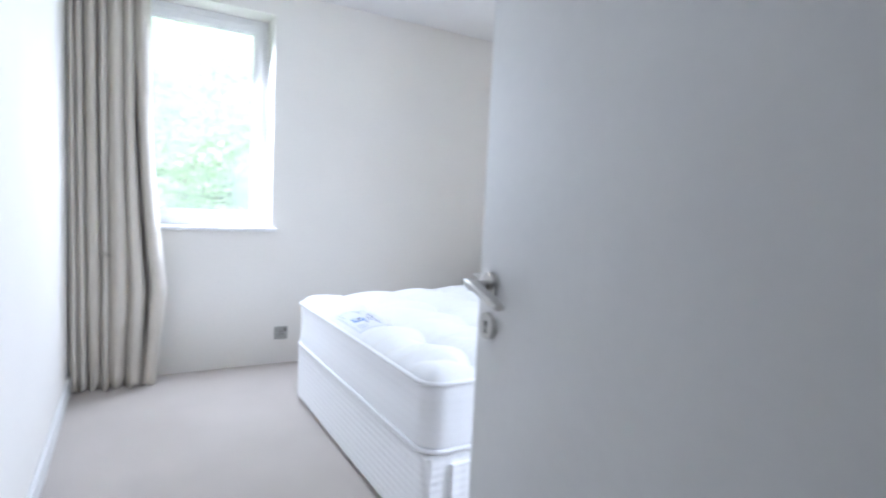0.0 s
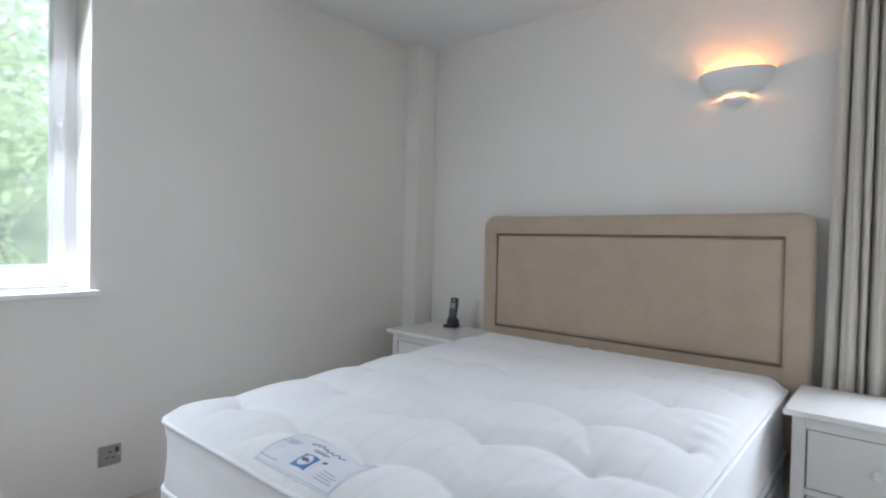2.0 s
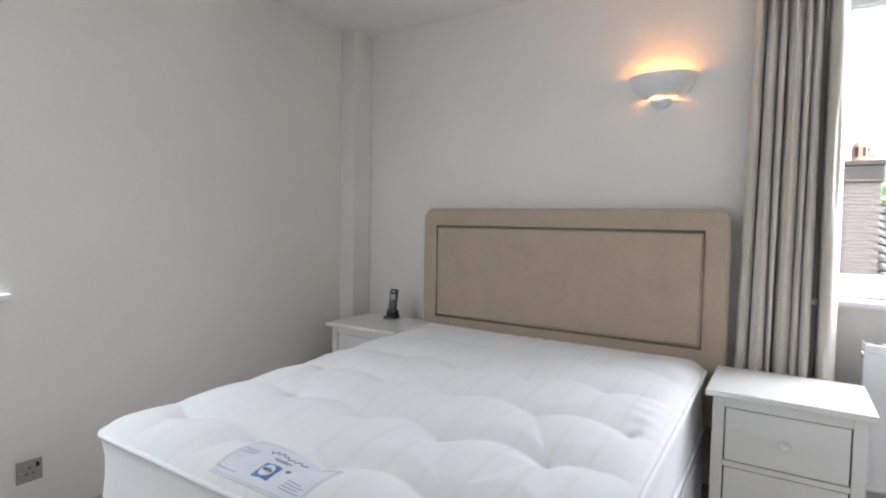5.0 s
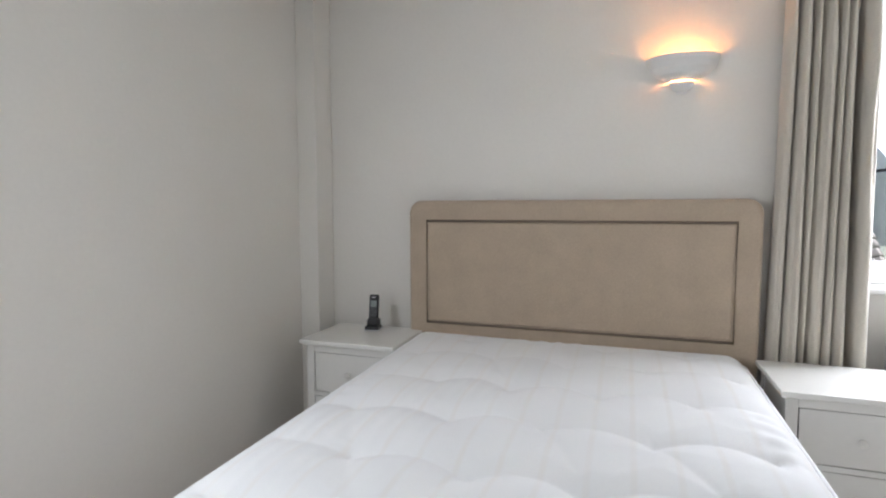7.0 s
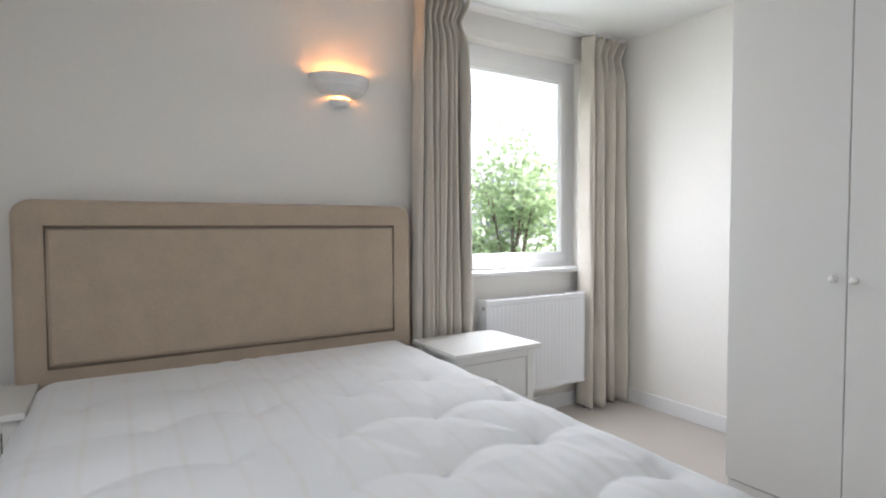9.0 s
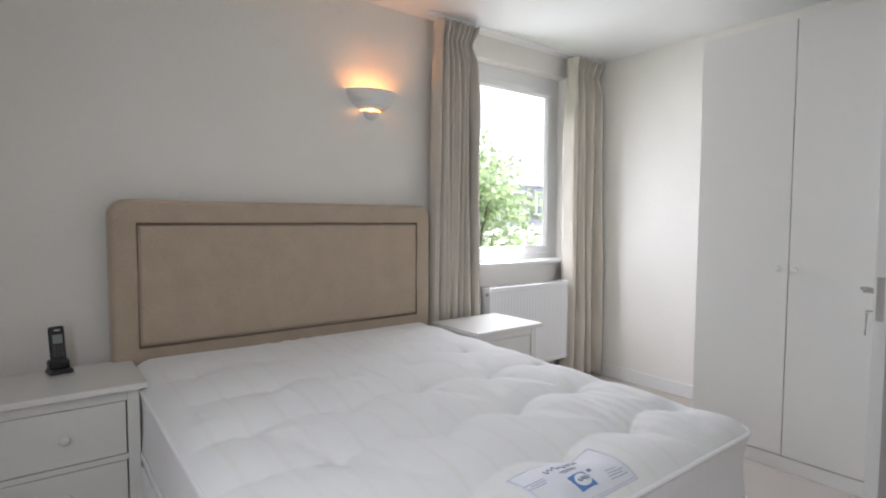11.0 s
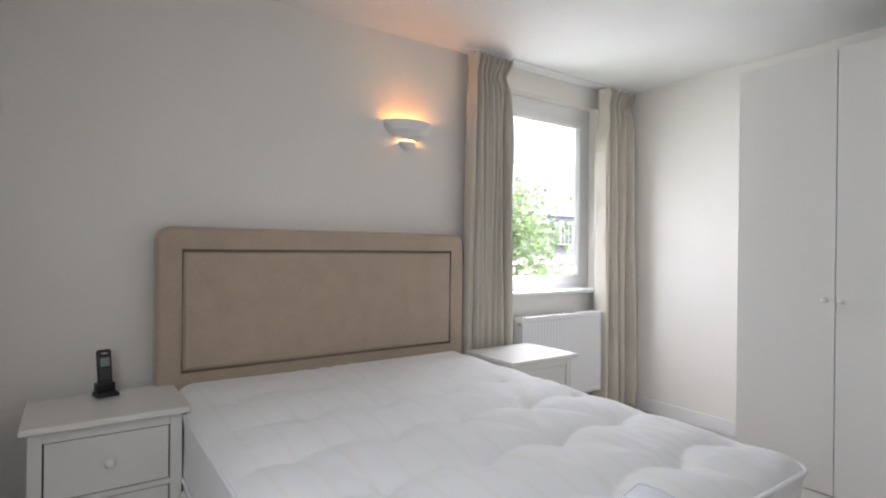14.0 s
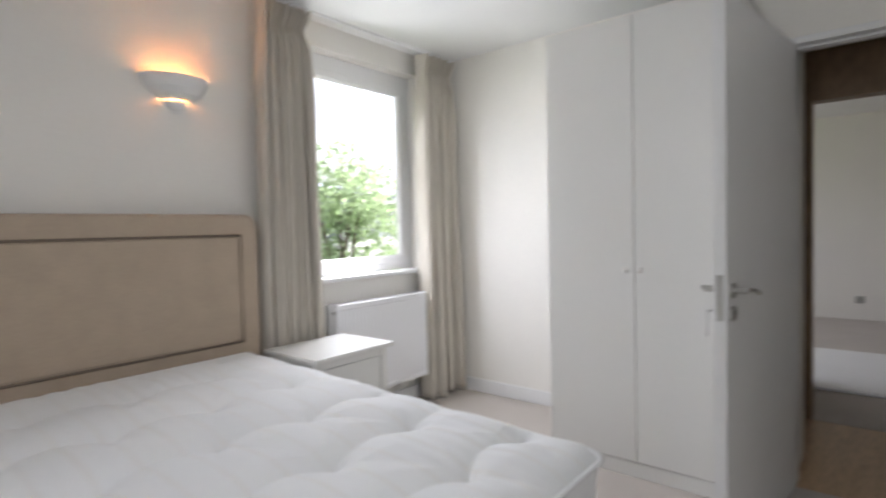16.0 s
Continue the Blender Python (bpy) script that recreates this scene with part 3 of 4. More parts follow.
divan = thing("bed_base", (BCX, BCY, 0), "white quilted divan bed base with drawers standing on carpet", "bed")
bm = bmesh.new()
slab(bm, rounded_outline(HL - 0.004, HW - 0.004, 0.03), [(0.025, 0.006), (0.032, 0.0), (BASE_TOP - 0.008, 0.0), (BASE_TOP, 0.006)])
part("base_body", bm, QUILT, divan, smooth=False)
for i, sx in enumerate((-1, 1)):
    for sy in (-1, 1):
        bm = bmesh.new()
        cyl(bm, (sx * (HL - 0.1), sy * (HW - 0.1), 0), (sx * (HL - 0.1), sy * (HW - 0.1), 0.027), 0.025, n=14)
        part("glide", bm, BLACKP, divan)
for sy in (-1, 1):
    for xa in (-0.82, 0.03):
        bm = bmesh.new()
        yy = sy * (HW - 0.004)
        box(bm, (xa, min(yy, yy + sy * 0.010), 0.055), (xa + 0.76, max(yy, yy + sy * 0.010), 0.285), 0.004)
        dr = part("drawer", bm, QUILT, divan)
        bm = bmesh.new()
        tube(bm, [(xa + 0.006, yy + sy * 0.011, 0.06), (xa + 0.754, yy + sy * 0.011, 0.06), (xa + 0.754, yy + sy * 0.011, 0.28), (xa + 0.006, yy + sy * 0.011, 0.28)], 0.004, 6, True)
        part("drawer_piping", bm, CORD, dr)

mattress = thing("mattress", (BCX, BCY, BASE_TOP), "bare white tufted mattress with faint beige ticking stripes", "mattress")
bm = bmesh.new()
slab(bm, rounded_outline(HL, HW, 0.075), [(0.004, 0.014), (0.012, 0.004), (0.03, 0.0), (0.10, -0.006), (0.16, -0.006), (MH - 0.035, 0.0), (MH - 0.022, 0.003), (MH - 0.018, 0.02)])
rise_to_head(bm)
part("side_border", bm, QUILT_SOFT, mattress, "white quilted border", smooth=True)


# tufts in staggered rows about 0.3 m apart
ROWS = []
for i, row_x in enumerate((0.905, 1.215, 1.525, 1.83, 2.13, 2.39)):
    ys = [1.250 + 0.31 * j for j in range(5)] if i % 2 == 0 else [1.405 + 0.31 * j for j in range(4)]
    ROWS.append([(row_x - BCX + random.uniform(-0.018, 0.018), y - BCY + random.uniform(-0.018, 0.018)) for y in ys])
TUFTS = [p for row in ROWS for p in row]
LX, LY = 0.800 - BCX, 1.945 - BCY
TUFTS = [p for p in TUFTS if abs(p[0] - LX) > 0.10 or abs(p[1] - LY) > 0.19]
# valleys between neighbouring tufts, and from the outer tufts to the border: ends, strength, bow
PULLS = [(p, q, random.uniform(0.75, 1.0), random.uniform(0.015, 0.045)) for row in ROWS for p, q in zip(row, row[1:])]
PULLS += [(p, q, random.uniform(0.12, 0.55), random.uniform(-0.02, 0.02)) for r, t in zip(ROWS, ROWS[1:]) for p in r for q in t if abs(p[1] - q[1]) < 0.22]
for i, row in enumerate(ROWS):
    for p, side in ((row[0], -1), (row[-1], 1)):
        PULLS.append((p, (p[0] + random.uniform(-0.05, 0.05), side * (HW - 0.03)), random.uniform(0.6, 0.95), random.uniform(-0.015, 0.015)))
PULLS += [(p, (-HL + 0.04, p[1] + random.uniform(-0.1, 0.1)), random.uniform(0.3, 0.6), 0.0) for p in ROWS[0]]
PULLS = [p for p in PULLS if abs((p[0][0] + p[1][0]) / 2 - LX) > 0.10 or abs((p[0][1] + p[1][1]) / 2 - LY) > 0.20]


def top_height(x, y, edge):
    """Height of the sprung top: plump pillows between tufts, deepest at the foot, flatter towards the head."""
    u = np.clip((x / HL + 1) / 2, 0, 1)
    z = MH - 0.006 + 0.030 * u + (0.052 + 0.014 * u) * (1 - np.exp(-edge / 0.045))
    plump = 1.0 - 0.55 * np.clip((u - 0.28) / 0.5, 0, 1)
    dip = np.zeros_like(x)
    for (ax_, ay_), (bx_, by_), k, arch in PULLS:
        dx, dy = bx_ - ax_, by_ - ay_
        l2 = dx * dx + dy * dy
        t = np.clip(((x - ax_) * dx + (y - ay_) * dy) / l2, 0, 1)
        gap = x - ax_ - t * dx - arch * np.sin(np.pi * t)
        d = np.sqrt(gap ** 2 + (y - ay_ - t * dy) ** 2)
        slack = 1 - 0.35 * np.sin(np.pi * t)
        dip = np.maximum(dip, k * slack * (0.010 * np.exp(-d / 0.014) + 0.031 * np.exp(-((d / 0.070) ** 1.6))))
    for tx, ty in TUFTS:
        d = np.sqrt((x - tx) ** 2 + (y - ty) ** 2)
        dip = dip + 0.009 * np.exp(-d / 0.026) + 0.008 * np.exp(-((d / 0.09) ** 2))
    z = z - np.minimum(dip, 0.062) * plump * np.clip(edge / 0.10, 0, 1)
    # slack ticking gathered along the stripes
    loose = np.clip(np.sin(3.1 * x + 5.0 * y) + 0.3 * np.sin(11 * x - 3 * y), 0, 1)
    z += 0.0008 * np.sin(2 * np.pi * y / 0.054 + 1.5 * np.sin(5 * x)) * np.clip(edge / 0.15, 0, 1) * loose
    along = np.where(HW - np.abs(y) < HL - np.abs(x), x, y)
    swing = np.sin(along * 61 + 2.5 * np.sin(9 * along)) * np.clip(np.sin(along * 7.3 + 1.0) + 0.1, 0, 1)
    away = np.clip(np.abs((HW - np.abs(y)) - (HL - np.abs(x))) / 0.2 - 0.3, 0, 1)
    z += 0.0028 * away * swing * np.exp(-(((edge - 0.075) / 0.040) ** 2))
    return z


def tufted_top(nx, ny):
    bm = bmesh.new()
    u, v = np.meshgrid(np.linspace(-1, 1, nx + 1), np.linspace(-1, 1, ny + 1), indexing="ij")
    x, y = u * HL, v * HW
    edge = np.minimum(HL - np.abs(x), HW - np.abs(y))
    r = 0.075
    dx, dy = np.abs(x) - (HL - r), np.abs(y) - (HW - r)
    corner = (dx > 0) & (dy > 0)
    k = np.where(corner, np.maximum(dx, dy) / np.maximum(np.hypot(dx, dy), 1e-6), 1.0)
    x = np.where(corner, np.sign(x) * (HL - r + dx * k), x)
    y = np.where(corner, np.sign(y) * (HW - r + dy * k), y)
    z = top_height(x, y, edge)
    out = [[bm.verts.new((x[i, j], y[i, j], z[i, j])) for j in range(ny + 1)] for i in range(nx + 1)]
    for i in range(nx):
        for j in range(ny):
            bm.faces.new((out[i][j], out[i + 1][j], out[i + 1][j + 1], out[i][j + 1]))
    return bm


bm = tufted_top(260, 212)
part("tufted_top", bm, TICK, mattress, smooth=True)
for z, rr in ((MH - 0.019, 0.0075), (0.012, 0.0075)):
    bm = bmesh.new()
    tube(bm, [(x * 1.001, y * 1.001, z + 0.002 * math.sin(7 * x + 5 * y)) for x, y in rounded_outline(HL + 0.001, HW + 0.001, 0.075, 12)], rr, 8, True)
    rise_to_head(bm)
    part("piping", bm, CORD, mattress, "white corded piping", smooth=True)
bm = bmesh.new()
for tx, ty in TUFTS:
    ball(bm, (tx, ty, float(top_height(np.array([tx]), np.array([ty]), np.array([min(HL - abs(tx), HW - abs(ty))]))[0]) + 0.001), 0.004, 8, (1, 1, 0.6))
tagged(part("tuft", bm, CORD, mattress, smooth=True), kind="stuff")

# woven label sewn on the mattress, rising with its surface
label_ob = thing("mattress_label", (0.800, 1.945, BASE_TOP), "pale blue satin label with blue emblem sewn on the mattress", "label")


def drape(x, y):
    """Local height of the mattress under a point of the label."""
    mx, my = np.asarray(x) + 0.800 - BCX, np.asarray(y) + 1.945 - BCY
    fine = top_height(mx, my, np.minimum(HL - np.abs(mx), HW - np.abs(my)))
    return fine


def sheet(lo, hi, z, nx=10, ny=10):
    bm = bmesh.new()
    x, y = np.meshgrid(np.linspace(lo[0], hi[0], nx + 1), np.linspace(lo[1], hi[1], ny + 1), indexing="ij")
    h = drape(x, y) + z
    turn = radians(-3)
    vs = [[bm.verts.new((x[i, j], y[i, j] + turn * x[i, j], h[i, j])) for j in range(ny + 1)] for i in range(nx + 1)]
    for i in range(nx):
        for j in range(ny):
            bm.faces.new((vs[i][j], vs[i + 1][j], vs[i + 1][j + 1], vs[i][j + 1]))
    return bm


def draped(pts, lift):
    return [(x, y, float(drape([x], [y])[0]) + lift) for x, y in pts]


def inked(name, lo, hi, material, z=0.0020):
    ob = part(name, sheet(lo, hi, z, 12, 12), material, label_ob)
    ob.modifiers.new("thick", "SOLIDIFY").thickness = 0.0006


ob = part("label_cloth", sheet((-0.080, -0.158), (0.080, 0.158), 0.0012, 40, 70), PAPER, label_ob, smooth=True)
ob.modifiers.new("thick", "SOLIDIFY").thickness = 0.0015
inked("emblem", (-0.055, -0.028), (-0.005, 0.03), BLUE)
bm = bmesh.new()
hub = bm.verts.new((-0.030, 0.001, float(drape([-0.030], [0.001])[0]) + 0.0032))
rim = [bm.verts.new(p) for p in draped([(-0.030 + 0.019 * math.cos(k * math.pi / 10), 0.001 + 0.023 * math.sin(k * math.pi / 10)) for k in range(20)], 0.0032)]
for k in range(20):
    bm.faces.new((hub, rim[k], rim[(k + 1) % 20]))
part("emblem_oval", bm, PAPER, label_ob, "white oval in the emblem")
bm = bmesh.new()
tube(bm, draped([(-0.030 + 0.007 * math.sin(k * 1.9), 0.016 - 0.0032 * k) for k in range(11)], 0.0040), 0.0011, 6)
part("emblem_script", bm, INK, label_ob)
for q in range(4):
    x0_, y0_, x1_, y1_ = ((-0.074, -0.150, -0.074, 0.150), (-0.074, 0.150, 0.074, 0.150), (0.074, 0.150, 0.074, -0.150), (0.074, -0.150, -0.074, -0.150))[q]
    bm = bmesh.new()
    tube(bm, draped([(x0_ + (x1_ - x0_) * k / 24, y0_ + (y1_ - y0_) * k / 24) for k in range(25)], 0.0012), 0.0007, 5)
    part("stitching", bm, INK_SOFT, label_ob)
bm = bmesh.new()
tube(bm, draped([(0.040 + 0.007 * math.sin(k * 1.3) + 0.004 * math.sin(k * 0.37), -0.062 + 0.0042 * k) for k in range(31)], 0.0018), 0.0011, 6)
part("script_line", bm, INK, label_ob)
for a, b, c, d, m in ((-0.012, -0.056, -0.002, -0.042, INK), (0.018, -0.030, 0.021, 0.030, INK), (0.012, -0.024, 0.0145, 0.022, INK), (-0.020, 0.115, -0.008, 0.128, IVORY), (0.020, 0.085, 0.0225, 0.15, INK_SOFT), (0.012, 0.085, 0.0145, 0.135, INK_SOFT),
                   (0.004, 0.09, 0.0065, 0.15, INK_SOFT), (-0.060, -0.14, -0.0575, -0.075, INK_SOFT), (-0.052, -0.13, -0.0495, -0.075, INK_SOFT), (-0.044, -0.14, -0.0415, -0.08, INK_SOFT), (-0.035, -0.125, -0.0325, -0.08, INK_SOFT), (-0.064, 0.075, -0.0615, 0.15, INK_SOFT)):
    inked("text_bar", (a, b), (c, d), m)

# ---- headboard ----
HB_X, HB_Y0, HB_Y1, HB_Z = 2.548, 1.100, 2.726, 1.292
headboard = thing("headboard", (HB_X, (HB_Y0 + HB_Y1) / 2, 0), "beige suede upholstered headboard with dark piped border", "headboard")
hh = (HB_Y1 - HB_Y0) / 2


def board_outline(hw, top, r, bottom, n=8):
    pts = [(-hw, bottom), (hw, bottom)]
    for cx, a0 in ((hw - r, 0), (-hw + r, 90)):
        for k in range(n):
            a = radians(a0 + 90 * k / (n - 1))
            pts.append((cx + r * math.cos(a), top - r + r * math.sin(a)))
    return pts


def padded(bm, outline, back, front, soft):
    """A padded panel: an outline pulled from back to front with a rounded rim."""
    levels = [(back, 0.0), (front + soft, 0.0)] + [(front + soft - soft * math.sin(a), soft * (1 - math.cos(a))) for a in [k * math.pi / 10 for k in range(1, 6)]]
    zs = [p[1] for p in outline]
    ztop, zbot = max(zs), min(zs)
    hw_ = max(p[0] for p in outline)
    rings = []
    for x, inset in levels:
        rings.append([bm.verts.new((x, y * (hw_ - inset) / hw_, zbot + inset + (z - zbot) * (ztop - zbot - 2 * inset) / (ztop - zbot))) for y, z in outline])
    n = len(outline)
    for a, b in zip(rings, rings[1:]):
        for k in range(n):
            bm.faces.new((a[k], a[(k + 1) % n], b[(k + 1) % n], b[k]))
    bm.faces.new(rings[0])
    bm.faces.new(rings[-1])
    return bm


part("border", padded(bmesh.new(), board_outline(hh, HB_Z, 0.065, 0.30), 0.085, 0.002, 0.022), SUEDE, headboard, smooth=False)
part("centre_panel", padded(bmesh.new(), board_outline(0.705, 1.182, 0.004, 0.672), 0.03, -0.004, 0.010), SUEDE, headboard, "flat suede centre panel")
bm = bmesh.new()
tube(bm, [(-0.001, -0.711, 0.664), (-0.001, 0.711, 0.664), (-0.001, 0.711, 1.188), (-0.001, -0.711, 1.188)], 0.0065, 8, True)
part("piping", bm, PIPING, headboard, "dark brown piping", smooth=True)
for sy in (-1, 1):
    bm = bmesh.new()
    box(bm, (0.04, sy * 0.45 - 0.03, 0.0), (0.065, sy * 0.45 + 0.03, 0.31), 0.003)
    part("strut", bm, OAK, headboard)
    # stitched seams where the mitred corners of the border meet
    bm = bmesh.new()
    tube(bm, [(0.003, sy * 0.715, 1.192), (0.0035, sy * (hh - 0.03), HB_Z - 0.03)], 0.0012, 6)
    part("seam", bm, SUEDE, headboard)


# ---- bedside tables ----
def bedside_table(at, label, group):
    t = thing("bedside_table", at, label, "bedside table", group)
    W, D, H = 0.252, 0.40, 0.614
    bm = bmesh.new()
    box(bm, (-0.012, -W, H - 0.022), (D, W, H), 0.004)
    part("top", bm, FURN, t)
    for sx, x in ((0, 0.022), (1, D - 0.045)):
        for sy in (-1, 1):
            bm = bmesh.new()
            y0, y1 = sorted((sy * (W - 0.022), sy * (W - 0.062)))
            box(bm, (x, y0, 0), (x + 0.04, y1, H - 0.022), 0.003)
            part("leg", bm, FURN, t)
    for sy in (-1, 1):
        bm = bmesh.new()
        y0, y1 = sorted((sy * (W - 0.028), sy * (W - 0.042)))
        box(bm, (0.06, y0, 0.16), (D - 0.045, y1, H - 0.023))
        part("side_panel", bm, FURN, t)
    part("back_panel", boxes(((D - 0.02, -W + 0.06, 0.16), (D - 0.008, W - 0.06, H - 0.023))), FURN, t)
    for z0, z1 in ((H - 0.064, H - 0.022), (0.330, 0.350), (0.130, 0.160)):
        bm = bmesh.new()
        box(bm, (0.024, -W + 0.062, z0), (0.05, W - 0.062, z1), 0.001)
        part("rail", bm, FURN, t)
    # added dark sheet that paints the shade in the gaps round the drawers
    bm = bmesh.new()
    box(bm, (0.045, -W + 0.062, 0.160), (0.05, W - 0.062, H - 0.064))
    part("gap_shade", bm, DARKHOLE, t)
    for z0, z1 in ((0.3525, H - 0.0665), (0.1625, 0.3275)):
        bm = bmesh.new()
        box(bm, (0.026, -W + 0.0668, z0 + 0.001), (0.042, W - 0.0668, z1 - 0.001), 0.0015)
        d = part("drawer", bm, FURN, t)
        bm = bmesh.new()
        zc = (z0 + z1) / 2
        cyl(bm, (0.027, 0, zc), (0.010, 0, zc), 0.008, n=14)
        ball(bm, (0.006, 0, zc), 0.0165, 16, (0.62, 1, 1))
        part("knob", bm, IVORY, d, "round ivory knob", smooth=True)
    return t


bedside_table((2.19, 2.905, 0), "white painted two-drawer bedside table with round knobs", "bedside tables")
bedside_table((2.095, 0.873, 0), "white painted two-drawer bedside table with round knobs", "bedside tables")

# ---- cordless telephone ----
phone = thing("cordless_telephone", (2.485, 2.905, 0.614), "black cordless telephone standing upright in its charging cradle", "telephone", rz=12)
bm = bmesh.new()
box(bm, (-0.045, -0.038, 0.0), (0.04, 0.038, 0.026), 0.010, 3)
box(bm, (-0.012, -0.033, 0.018), (0.038, 0.033, 0.058), 0.010, 3)
part("cradle", bm, BLACKP, phone)
bm = bmesh.new()
box(bm, (-0.047, -0.040, 0.003), (0.040, 0.040, 0.008), 0.002)
part("cradle_rim", bm, SILVERP, phone, "silver cradle rim")
bm = bmesh.new()
box(bm, (-0.012, -0.0255, 0.0), (0.012, 0.0255, 0.165), 0.009, 3)
bm.transform(pose(0.0, 0, 0.02, 0, 12, 0))
hs = part("handset", bm, BLACKP, phone)
for nm, y, z0, z1, w, m in (("screen", 0, 0.098, 0.132, 0.016, GREYP), ("earpiece", 0, 0.147, 0.151, 0.010, SILVERP)):
    bm = bmesh.new()
    box(bm, (-0.0135, y - w, z0), (-0.0115, y + w, z1), 0.0005)
    bm.transform(pose(0.0, 0, 0.02, 0, 12, 0))
    part(nm, bm, m, hs)
for r in range(5):
    for c in range(3):
        bm = bmesh.new()
        z = 0.050 + r * 0.009
        box(bm, (-0.0135, (c - 1) * 0.0125 - 0.0045, z), (-0.0115, (c - 1) * 0.0125 + 0.0045, z + 0.005), 0.0005)
        bm.transform(pose(0.0, 0, 0.02, 0, 12, 0))
        part("key_button", bm, DARKKEY, hs)

# ---- wall lamp ----
lamp = thing("wall_lamp", (EAST, 1.43, 1.768), "white plaster half-bowl wall uplighter, lit warm orange", "wall lamp")


def half_shell(profile, t=0.006):
    outer = profile
    inner = [(max(r - t, 0.002), z) for r, z in reversed(profile)]
    return lathe(bmesh.new(), outer + inner + [outer[0]], n=56, start=math.pi / 2, sweep=math.pi, sx=0.77, sy=1.0)


part("bowl", half_shell([(0.062, 0.060), (0.088, 0.068), (0.114, 0.084), (0.137, 0.110), (0.150, 0.139), (0.155, 0.160)]), PLASTER, lamp, smooth=False)
part("lower_cup", half_shell([(0.004, 0.006), (0.022, 0.011), (0.038, 0.021), (0.048, 0.035), (0.052, 0.051)]), PLASTER, lamp)
bm = bmesh.new()
box(bm, (-0.008, -0.022, 0.0), (-0.001, 0.022, 0.13), 0.003)
back = part("back_plate", bm, PLASTER, lamp)
bm = bmesh.new()
ball(bm, (-0.045, 0, 0.118), 0.012, 14, (1, 1, 1.6))
part("bulb", bm, GLOW, lamp, "glowing warm bulb", smooth=True)
for nm, z, e in (("lamp_glow", 0.130, 0.46), ("lamp_glow", 0.066, 0.18)):
    ld = bpy.data.lights.new(nm, "POINT")
    ld.energy, ld.color, ld.shadow_soft_size = e, (1.0, 0.36, 0.085), 0.010
    lo = new(nm, ld)
    lo.location = (EAST - 0.045, 1.43, 1.768 + z)

# ---- wardrobe ----
WX0, WX1, WY = 0.556, 1.443, 0.118
wardrobe = thing("wardrobe", ((WX0 + WX1) / 2, WY, 0), "tall plain white two-door wardrobe with small round knobs", "wardrobe")
hw = (WX1 - WX0) / 2
for nm, lo, hi in (("side", (-hw, -0.58, 0), (-hw + 0.018, -0.022, 2.155)), ("side", (hw - 0.018, -0.58, 0), (hw, -0.022, 2.155)), ("top", (-hw + 0.018, -0.58, 2.135), (hw - 0.018, -0.022, 2.153)), ("back", (-hw + 0.018, -0.58, 0.05), (hw - 0.018, -0.572, 2.135)), ("plinth", (-hw + 0.018, -0.022, 0), (hw - 0.018, -0.004, 0.070)), ("bottom", (-hw + 0.018, -0.57, 0.07), (hw - 0.018, -0.024, 0.088))):
    bm = bmesh.new()
    box(bm, lo, hi, 0.001)
    part(nm, bm, WARD, wardrobe)
for a, b, kx in ((-hw, -0.002, -0.030), (0.002, hw, 0.038)):
    bm = bmesh.new()
    box(bm, (a, -0.02, 0.076), (b, 0.0, 2.155), 0.0015)
    d = part("door", bm, WARD, wardrobe)
    bm = bmesh.new()
    cyl(bm, (kx, 0, 0.985), (kx, 0.016, 0.985), 0.008, n=14)
    ball(bm, (kx, 0.022, 0.985), 0.015, 16, (1, 0.65, 1))
    part("knob", bm, IVORY, d, "small round ivory knob", smooth=True)

# ---- radiator ----
rad = thing("radiator", (2.545, 0.225, 0.19), "white ribbed panel radiator under the window", "radiator")
R0, R1, RH = -0.38, 0.395, 0.575
bm = bmesh.new()
# a ribbed front sheet
n = 26
prof = []
for i in range(n):
    u0, u1 = R0 + (R1 - R0) * i / n, R0 + (R1 - R0) * (i + 1) / n
    w = (u1 - u0)
    prof += [(u0, 0.0), (u0 + 0.30 * w, 0.0), (u0 + 0.42 * w, 0.0007), (u0 + 0.78 * w, 0.0007), (u0 + 0.90 * w, 0.0)]
prof.append((R1, 0.0))
cols = [[bm.verts.new((x, y, z)) for z in (0.03, RH - 0.035)] for y, x in prof]
for a, b in zip(cols, cols[1:]):
    bm.faces.new((a[0], b[0], b[1], a[1]))
part("front_panel", bm, RADW, rad)
bm = bmesh.new()
box(bm, (-0.003, R0, 0.0), (0.012, R1, 0.032), 0.006)
box(bm, (-0.003, R0, RH - 0.036), (0.012, R1, RH), 0.006)
box(bm, (0.008, R0 + 0.004, 0.01), (0.014, R1 - 0.004, RH - 0.01))
part("panel_rim", bm, RADW, rad)
for y0, y1 in ((R0 - 0.003, R0 + 0.002), (R1 - 0.002, R1 + 0.003)):
    bm = bmesh.new()
    box(bm, (-0.004, y0, 0.0), (0.09, y1, RH + 0.003), 0.001)
    part("end_cover", bm, RADW, rad)
bm = bmesh.new()
for i in range(16):
    y = R0 + 0.02 + i * (R1 - R0 - 0.04) / 15
    box(bm, (0.0, y - 0.009, RH - 0.010), (0.085, y + 0.009, RH - 0.004))
for xx in (0.0, 0.042, 0.085):
    box(bm, (xx, R0, RH - 0.011), (xx + 0.005, R1, RH - 0.0025))
part("top_grille", bm, RADW, rad)
bm = bmesh.new()
cyl(bm, (0.02, R1 + 0.003, RH - 0.045), (0.02, R1 + 0.008, RH - 0.045), 0.012, n=16)
part("plug", bm, CHROME, rad)
bm = bmesh.new()
tube(bm, [(0.03, R0 - 0.002, 0.03), (0.03, R0 - 0.035, 0.03), (0.03, R0 - 0.035, -0.02), (0.03, R0 - 0.035, -0.19)], 0.009, 10)
